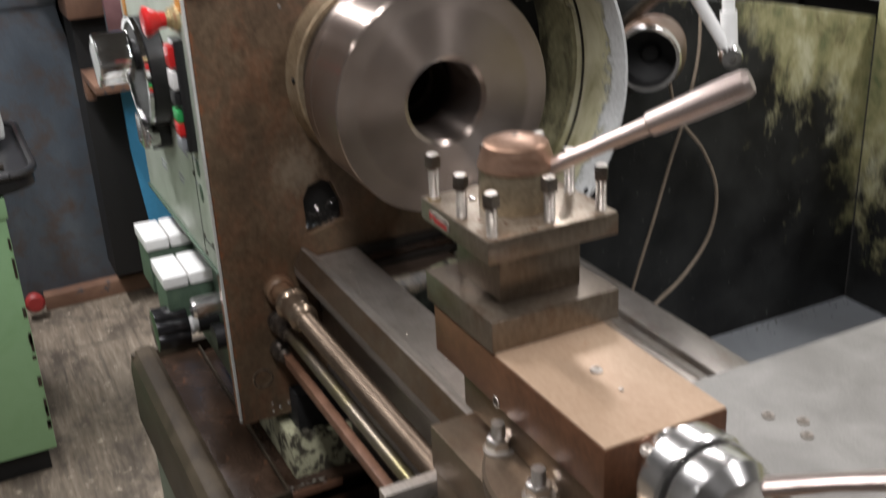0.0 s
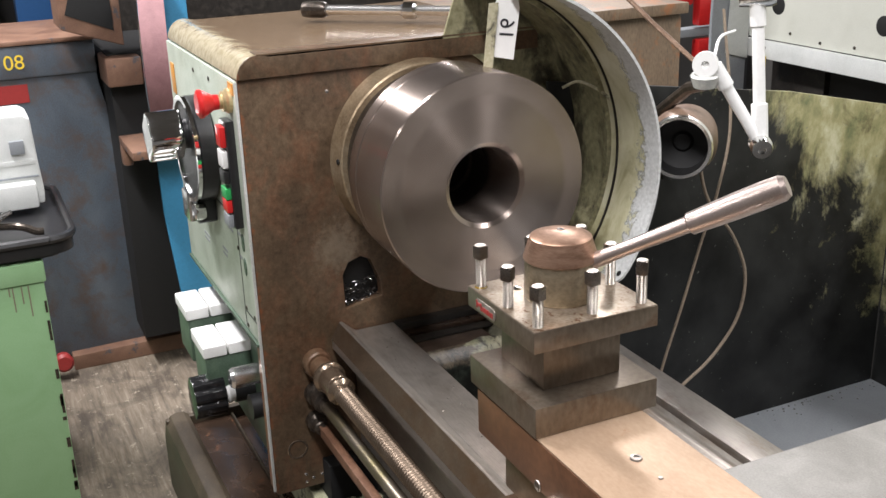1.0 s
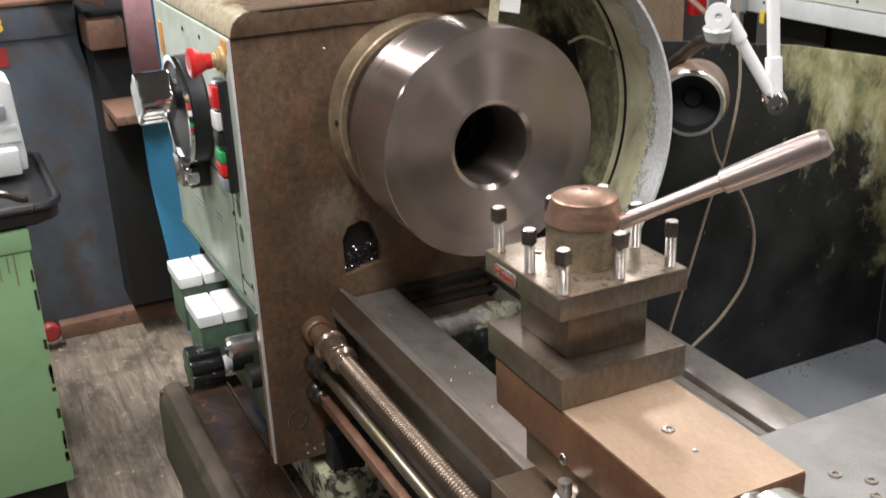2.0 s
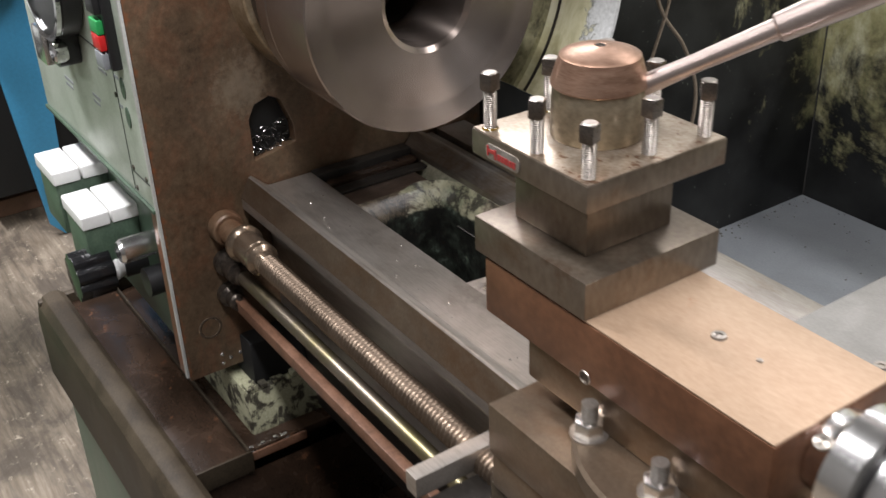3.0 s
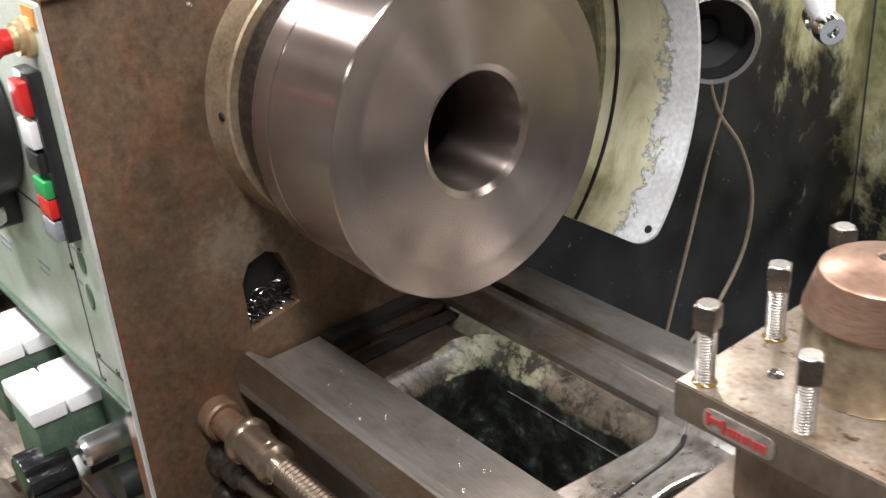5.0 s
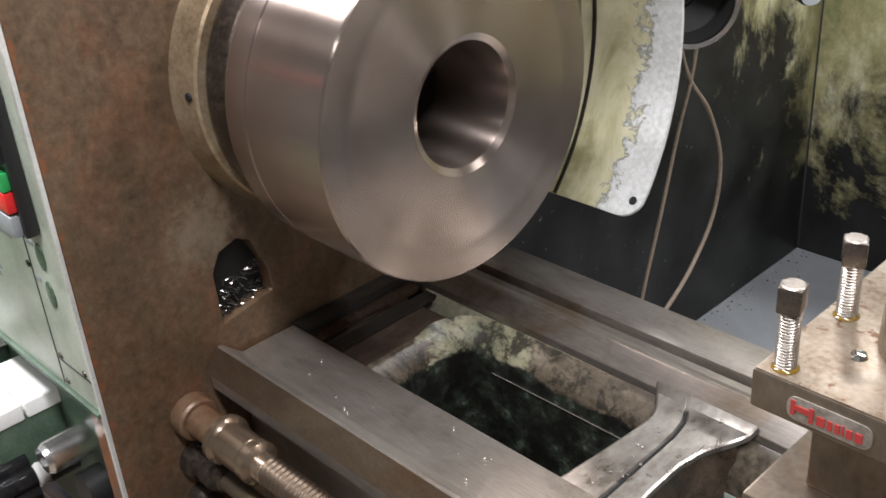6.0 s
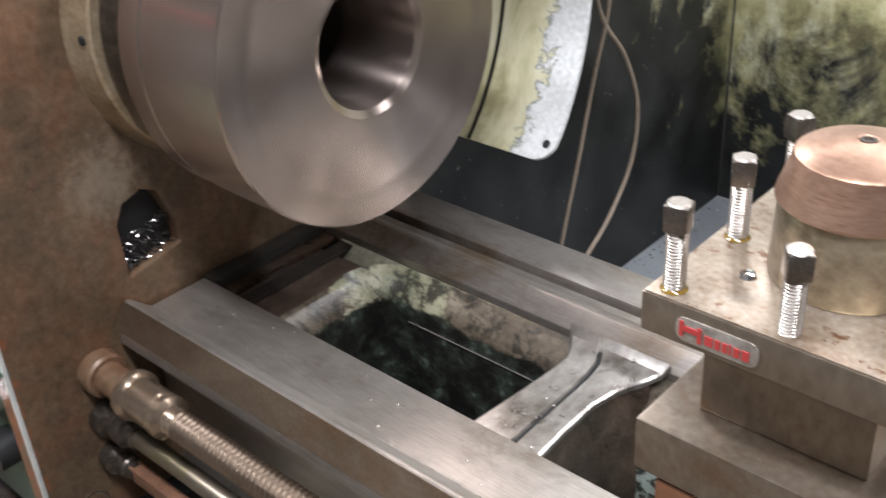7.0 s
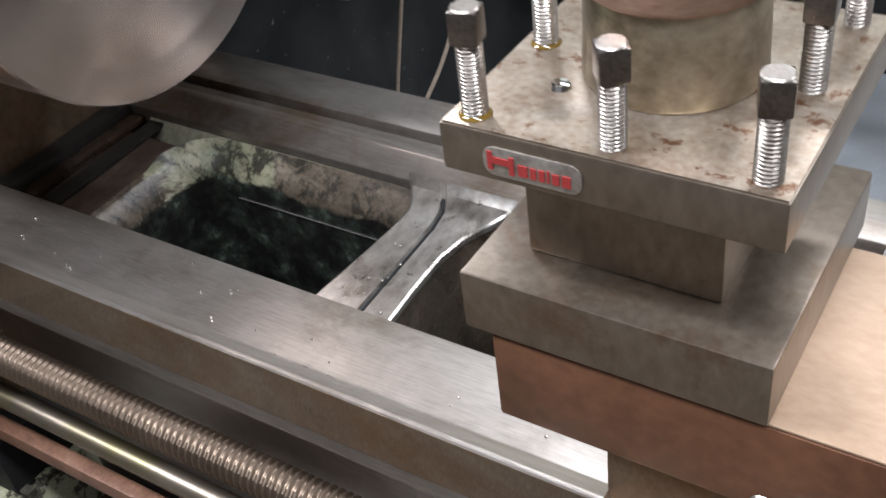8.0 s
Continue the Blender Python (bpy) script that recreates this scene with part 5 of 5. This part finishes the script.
# ---- work lamp ----
wl = thing("work_lamp", (0.19, 0.262, 1.13), "white jointed work lamp arm behind the chuck guard", "lamp")
J, T, L = Vector((0.221, 0.302, 1.078)), Vector((0.203, 0.302, 1.222)), Vector((0.2, 0.251, 1.165))
part("upper_arm", tube([J + (T - J) * k for k in (0.03, 0.3, 0.305, 0.86, 0.865, 1.05)], 0.006, 16, None, [0.0088, 0.0088, 0.0066, 0.0066, 0.0085, 0.0085]), M_WHITE, wl, "white tubular arm")
part("lower_arm", tube([J + (L - J) * k for k in (0.06, 0.2, 0.205, 0.74, 0.745, 1.0)], 0.006, 16, None, [0.0066, 0.0066, 0.0064, 0.0066, 0.0088, 0.0088]), M_WHITE, wl, "white tubular arm")
jd = (0.75, -0.45, -0.15)
part("joint", revolve([(-0.02, 0), (-0.02, 0.009), (-0.008, 0.0115), (-0.007, 0.0085), (0.004, 0.0085), (0.005, 0.0122), (0.012, 0.0122), (0.016, 0.0105), (0.016, 0.005), (0.012, 0.0045), (0.012, 0)], J, jd, 24), M_CHROME, wl, "chrome clamp joint")
part("joint", revolve([(-0.02, 0), (-0.02, 0.01), (0.012, 0.013), (0.018, 0.011), (0.018, 0)], T + Vector((0, 0, 0.012)), (0.6, 0.7, 0.1), 24), M_CHROME_DULL, wl)
part("cup", revolve([(0, 0.012), (0.012, 0.0155), (0.014, 0.0135), (0.014, 0)], L + Vector((-0.006, -0.006, -0.022)), (0.1, -0.1, 1), 24), M_GUARD_RIM, wl, "grey mounting cup")
part("ring", revolve([(-0.008, 0.008), (-0.008, 0.0135), (0.008, 0.0135), (0.008, 0.004), (0.004, 0.003), (0.004, 0)], L + Vector((-0.004, -0.008, 0.002)), (0.7, -0.6, 0.1), 24), M_WHITE, wl)
part("mount_arm", tube([L + Vector((-0.006, -0.006, -0.02)), L + Vector((-0.04, 0.0, -0.03)), (0.03, 0.26, 1.05)], 0.007, 10), M_BLACKED, wl)
part("lead", tube(curve([tuple(L + Vector((0, 0, 0.01))), (0.16, 0.29, 1.186), (0.1, 0.36, 1.18)], 8), 0.0018, 6), M_WHITE, wl)
part("stay_rod", tube([(0.19, 0.243, 1.162), (0.12, 0.232, 1.2), (0.02, 0.215, 1.26)], 0.0028, 8), M_MOTOR, wl)

# ---- coolant pipe end ----
pump = thing("coolant_pump", (0.13, 0.27, 1.06), "rust-brown round housing with a black open end", "pump")
pd = (0.72, -0.66, 0.05)
part("housing", revolve([(-0.09, 0.0), (-0.09, 0.025), (-0.075, 0.036), (-0.03, 0.039), (-0.012, 0.037), (0.0, 0.035), (0.003, 0.0345), (0.003, 0.031), (-0.03, 0.0305)], (0.168, 0.236, 1.072), pd, 48), M_MOTOR, pump)
# hollow coloured near black for its unlit inside
part("opening", revolve([(0.002, 0.0305), (-0.025, 0.0295), (-0.034, 0.012), (-0.03, 0.009), (-0.03, 0)], (0.168, 0.236, 1.072), pd, 40), M_HOLE, pump, "black hollow end")
part("lip", revolve([(0.0, 0.0305), (0.005, 0.031), (0.006, 0.0345), (0.001, 0.0362)], (0.168, 0.236, 1.072), pd, 48), M_CHROME_DULL, pump, "bright worn lip")
part("bracket", box(0.024, 0.12, 0.25, 0.3, 1.02, 1.05, 0.002), M_DARK, pump)

# ---- things behind the lathe ----
crate = thing("steel_casing", (-0.25, 0.3, 0), "rust-streaked tall steel casing behind the lathe", "casing")
part("body", box(-0.4, -0.12, 0.16, 0.452, 0.0, 1.17, 0.006), M_BROWNBOX, crate)
part("cap_plate", box(-0.41, -0.11, 0.155, 0.455, 1.1705, 1.186, 0.002), M_BROWNBOX, crate, "rust-streaked cap plate")
part("conduit", tube([(-0.115, 0.19, 1.1), (-0.112, 0.18, 1.3), (-0.112, 0.178, 1.5)], 0.008, 10), M_MOTOR, crate)

mach = thing("white_machine", (0.1, 1.3, 0), "off-white machine with round holes in its sheet cover", "machine")
cover = part("cover", box(-0.62, 0.9, 1.0, 1.7, 1.0265, 1.75, 0.006), M_MACHINE, mach, "off-white sheet cover")
part("apron_strip", box(-0.615, 0.9, 0.992, 1.003, 0.99, 1.026, 0.002), M_CASE, mach, "dirty pale lower strip")
# black here is the shade below the cover, put into the colour
part("body", box(-0.45, 0.88, 1.06, 1.68, 0.0, 1.026, 0.006), M_HOLE, mach, "machine body coloured black for the shade under the cover")
part("side_leg", box(-0.6, -0.451, 1.05, 1.6, 0.0, 0.9895, 0.004), M_DARK, mach)
for x, z in ((-0.538, 1.096), (-0.273, 1.086), (-0.02, 1.08), (0.24, 1.075)):
    part("hole", revolve([(0.0005, 0.0), (0.0005, 0.0165), (0, 0.018)], (x, 1.0, z), (0, -1, 0), 24), M_HOLE, cover)
for x, z in ((-0.56, 1.012), (-0.5, 1.046), (-0.42, 1.038), (-0.335, 1.04), (-0.24, 1.038), (-0.1, 1.04)):
    part("rivet", revolve([(0, 0.0032), (0.0015, 0.0028), (0.002, 0)], (x, 1.0 if z > 1.03 else 0.992, z), (0, -1, 0), 10), M_BLACKED, cover)
part("warning_tab", box(-0.565, -0.552, 0.987, 0.991, 0.972, 0.996, 0.001), M_YELLOW, mach, "yellow tab")

sheet = thing("dust_screen", (-0.6, 0.93, 0), "plain grey folded dust screen behind the work lamp", "screen")
part("sheet", prism([(0.905, 0.0), (0.99, 0.0), (0.99, 1.6), (0.915, 1.6), (0.9, 1.06)], (-0.62, 0, 0), (0, 1, 0), (0, 0, 1), (1, 0, 0), 0.008, 0.002), M_TRAY, sheet)
part("clear_flap", prism([(0.935, 1.0), (0.99, 0.985), (0.99, 1.3), (0.955, 1.3), (0.94, 1.1)], (-0.61, 0, 0), (0, 1, 0), (0, 0, 1), (1, 0, 0), 0.003, 0.001), M_CASE, sheet, "pale hanging flap")
rack = thing("red_tool_rack", (-1.1, 1.2, 0), "red tool rack with grey bars in the distance", "rack")
for z in (0.956, 1.1, 1.24):
    part("bar", box(-1.08, -1.04, 1.08, 1.45, z, z + 0.02, 0.003), M_TRAY, rack)
for y0, y1, z0, z1 in ((1.198, 1.262, 0.982, 1.05), (1.2, 1.25, 0.9, 0.95), (1.09, 1.18, 1.035, 1.07), (1.19, 1.3, 1.12, 1.2)):
    part("holder", box(-1.06, -1.03, y0, y1, z0, z1, 0.008), M_RED, rack, "red plastic holder")
for y in (1.1, 1.4):
    part("post", box(-1.14, -1.08, y, y + 0.05, 0, 1.6, 0.003), M_BLACK, rack)

# ---- chuck key on the headstock ----
key = thing("chuck_key", (-0.15, 0.035, 1.2), "steel T-bar chuck key lying on the headstock cover", "key")
k0, k1 = Vector((-0.236, -0.056, 1.2055)), Vector((-0.05, 0.14, 1.2055))
part("bar", tube([k0 + (k1 - k0) * t for t in (0.06, 0.5, 1.0)], 0.0062, 14), M_CHROME_DULL, key)
part("sleeve", tube([k0 + (k1 - k0) * t for t in (0.0, 0.03, 0.1, 0.12)], 0.01, 14, None, [0.0095, 0.0105, 0.0105, 0.008]), M_BLACKED, key)
part("collar", tube([k0 + (k1 - k0) * t for t in (0.5, 0.51, 0.56, 0.57)], 0.01, 14, None, [0.008, 0.0105, 0.0105, 0.008]), M_CHROME, key)

# ---- green cabinet and what lies on it ----
cab = thing("green_cabinet", (-1.3, -0.7, 0), "pale green steel workshop cabinet with chipped edges", "cabinet")
part("body", box(-1.55, -1.09, -1.05, -0.382, 0.06, 0.6, 0.004), M_CABINET, cab)
part("top_band", box(-1.555, -1.085, -1.055, -0.377, 0.601, 0.645, 0.004), M_CABINET, cab)
# plinth coloured black for the shade under the cabinet
part("plinth", box(-1.53, -1.11, -1.03, -0.4, 0.0, 0.06, 0.002), M_HOLE, cab, "recessed plinth, black for the shade under the cabinet")
for z in (0.14, 0.3, 0.47):
    part("hinge_chip", box(-1.0895, -1.0888, -0.389, -0.3835, z, z + 0.045, 0), M_BLACKED, cab)
rnd = random.Random(12)
for i in range(9):
    z = rnd.uniform(0.08, 0.58)
    part("paint_chip", box(-1.0895, -1.0888, -0.386 - rnd.uniform(0.002, 0.006), -0.3835, z, z + rnd.uniform(0.008, 0.03), 0), M_BLACKED, cab)
for y, z in ((-0.415, 0.5), (-0.428, 0.53), (-0.445, 0.515), (-0.452, 0.55)):
    part("rust_run", box(-1.0895, -1.0892, y, y + 0.0025, z + 0.03, 0.598, 0), M_CORD, cab, "brown rust run")
bt = thing("black_tray", (-1.3, -0.6, 0.646), "black plastic tray with a raised rounded rim on the cabinet", "tray")
part("base", upright(rounded(-1.5, -1.1, -1.0, -0.325, 0.05), 0.6465, 0.655, 0.002), M_BLACK, bt)
ringpts = rounded(-1.51, -1.085, -1.01, -0.31, 0.05, 6)
part("rim", tube([(a, b, 0.688) for a, b in ringpts + ringpts[:1]], 0.009, 8), M_BLACK, bt)
part("wall", prism(ringpts, (0, 0, 0.655), (1, 0, 0), (0, 1, 0), (0, 0, 1), 0.03, 0.001), M_BLACK, bt)
case = thing("grey_case", (-1.4, -0.62, 0.69), "pale grey plastic case standing in the tray", "case")
part("shell", prism([(-0.86, 0.0), (-0.34, 0.0), (-0.338, 0.03), (-0.342, 0.1), (-0.345, 0.19), (-0.36, 0.2), (-0.86, 0.2)], (-1.46, 0, 0.698), (0, 1, 0), (0, 0, 1), (1, 0, 0), 0.13, 0.006), M_CASE, case)
part("lid_seam", box(-1.3305, -1.327, -0.85, -0.345, 0.76, 0.764, 0.0005), M_TRAY, case)
part("lid_seam", box(-1.3305, -1.327, -0.85, -0.35, 0.79, 0.80, 0.0005), M_CASE, case)
part("latch", box(-1.331, -1.32, -0.395, -0.365, 0.815, 0.845, 0.003), M_TRAY, case)
part("step", box(-1.3295, -1.29, -0.85, -0.355, 0.7, 0.755, 0.006), M_CASE, case)
pl = thing("pliers", (-1.2, -0.5, 0.69), "worn steel hand tool lying on the tray", "tool")
part("jaw", tube([(-1.2, -0.54, 0.702), (-1.16, -0.47, 0.715), (-1.13, -0.42, 0.745)], 0.012, 10, None, [0.014, 0.012, 0.004]), M_CHROME_DULL, pl)
part("handle", tube(curve([(-1.16, -0.47, 0.712), (-1.13, -0.41, 0.712), (-1.12, -0.38, 0.7), (-1.12, -0.365, 0.698)], 5), 0.008, 10), M_BLACKED, pl)

# ---- grinding machine in the distance ----
gm = thing("belt_grinder", (-2.2, -0.3, 0), "old blue-grey rusty belt grinder standing on the floor", "grinder")
part("column", prism([(-1.0, 0.0), (0.06, 0.0), (-0.03, 0.34), (-0.11, 0.8), (-0.115, 0.872), (-1.0, 0.872)], (-2.0, 0, 0.03), (0, 1, 0), (0, 0, 1), (-1, 0, 0), 0.4, 0.01), M_FAR_BLUE, gm, "stained blue-grey column")
head = part("head_box", box(-2.42, -1.99, -1.0, -0.112, 0.866, 0.955, 0.008), M_FAR_BLUE, gm, "blue-grey head box")
part("rust_top", box(-2.425, -1.985, -1.005, -0.106, 0.9555, 0.968, 0.003), M_FAR_RUST, gm, "rusty top plate")
part("foot_rail", prism([(-0.3, 0.0), (0.07, 0.0), (0.07, 0.03), (0.055, 0.05), (-0.3, 0.045)], (-1.96, 0, 0.0), (0, 1, 0), (0, 0, 1), (-1, 0, 0), 0.05, 0.004), M_FAR_RUST, gm, "rusty foot rail")
part("foot_knob", revolve([(0, 0.025), (0.03, 0.028), (0.04, 0.02), (0.04, 0)], (-1.94, -0.33, 0.05), (1, 0, 0.1), 16), M_RED_DULL, gm, "dull red foot pedal knob")
part("arm", box(-1.95, -1.8, -0.112, -0.02, 0.85, 0.925, 0.006), M_FAR_RUST, gm)
hood = part("hood", prism([(-0.212, 1.011), (-0.059, 0.958), (-0.059, 1.3), (-0.212, 1.3)], (-1.95, 0, 0), (0, 1, 0), (0, 0, 1), (1, 0, 0), 0.16, 0.006), M_FAR_RUST, gm, "rusty wheel hood")
# flat black plate paints the shaded inside of the hood
part("hood_mouth", prism([(-0.197, 1.048), (-0.082, 1.000), (-0.082, 1.2), (-0.146, 1.2)], (-1.7895, 0, 0), (0, 1, 0), (0, 0, 1), (1, 0, 0), 0.002, 0.0005), M_HOLE, hood, "black plate for the dark mouth of the hood")
wc = (-1.72, -0.02, 0.93)
part("abrasive_wheel", revolve([(0, 0.185), (0.0, 0.195), (0.062, 0.195), (0.062, 0.18)], wc, (0.2, 1, 0), 56), M_ABRASIVE, gm, "dull red abrasive wheel")
part("wheel_side", revolve([(0.004, 0.0), (0.004, 0.15), (0.001, 0.155), (0.001, 0.1855)], wc, (0.2, 1, 0), 48), M_BLACKED, gm)
part("wheel_ring", revolve([(-0.002, 0.176), (-0.004, 0.18), (-0.001, 0.186)], wc, (0.2, 1, 0), 48), M_CHROME_DULL, gm)
part("work_rest", box(-1.84, -1.62, -0.1, 0.1, 0.69, 0.712, 0.003), M_FAR_RUST, gm, "rust-orange work rest")
part("rest_leg", box(-1.84, -1.8, -0.1, -0.075, 0.635, 0.69, 0.003), M_FAR_RUST, gm)
# solid black block stands in for the shade beside the column
part("dark_recess", box(-2.3, -1.86, -0.1, 0.25, 0.1, 0.93, 0.004), M_HOLE, gm, "black block for the dark gap beside the column")
lettering("painted_number", "08", 0.055, M_YELLOW, gm, Matrix(((0, 0, 1, -1.9885), (1, 0, 0, -0.325), (0, 1, 0, 0.91), (0, 0, 0, 1))), "yellow painted number")
part("paint_patch", box(-1.9995, -1.998, -0.42, -0.3, 0.8, 0.85, 0), M_RED_DULL, gm, "dull red paint patch")

strip = thing("blue_strip", (-1.6, 0.04, 0), "bright blue hanging strip behind the lathe", "curtain strip")
part("strip", prism([(0.02, 0.04), (0.055, 0.0), (0.075, 0.03), (0.1, 0.5), (0.11, 1.6), (-0.02, 1.6), (-0.02, 0.5)], (-1.75, 0, 0), (0, 1, 0), (0, 0, 1), (-1, 0, 0), 0.012, 0.003), M_BLUE, strip)
part("clip", box(-1.748, -1.735, 0.03, 0.075, 0.1, 0.16, 0.003), M_BLACKED, strip, "dark clip with a bolt")
part("bolt", revolve([(0, 0.012), (0.006, 0.01), (0.008, 0)], (-1.735, 0.052, 0.125), (1, 0, 0), 12), M_BOLT, strip)
strip2 = thing("blue_pillar", (-3.0, -0.2, 0), "deep blue steel pillar far behind", "pillar")
part("post", box(-3.05, -2.95, -0.24, -0.12, 0, 2.68, 0.004), M_BLUE_DK, strip2)
far = thing("grey_locker", (-3.3, -0.8, 0), "plain grey metal locker in the distance", "locker")
part("body", box(-3.6, -3.1, -1.5, -0.3, 0, 1.9, 0.006), M_WALL, far)
dark = thing("dark_cupboard", (-2.9, 0.6, 0), "dark cupboard standing far behind the lathe", "cupboard")
part("body", box(-3.2, -2.7, 0.0, 1.9, 0, 2.0, 0.006), M_DARK, dark)

# ---- ceiling tube fittings ----
for x, y, z, length, turn, watts in LAMPS:
    # fittings are out of view; the last only houses the added front fill
    fit_ob = thing("ceiling_light", (x, y, 2.7), "white fluorescent ceiling fitting, out of view", "light", "ceiling lights")
    s = (length / 2, 0.09) if turn == 0 else (0.09, length / 2)
    part("housing", box(x - s[0], x + s[0], y - s[1], y + s[1], 2.64, 2.699, 0.004), M_WHITE, fit_ob)
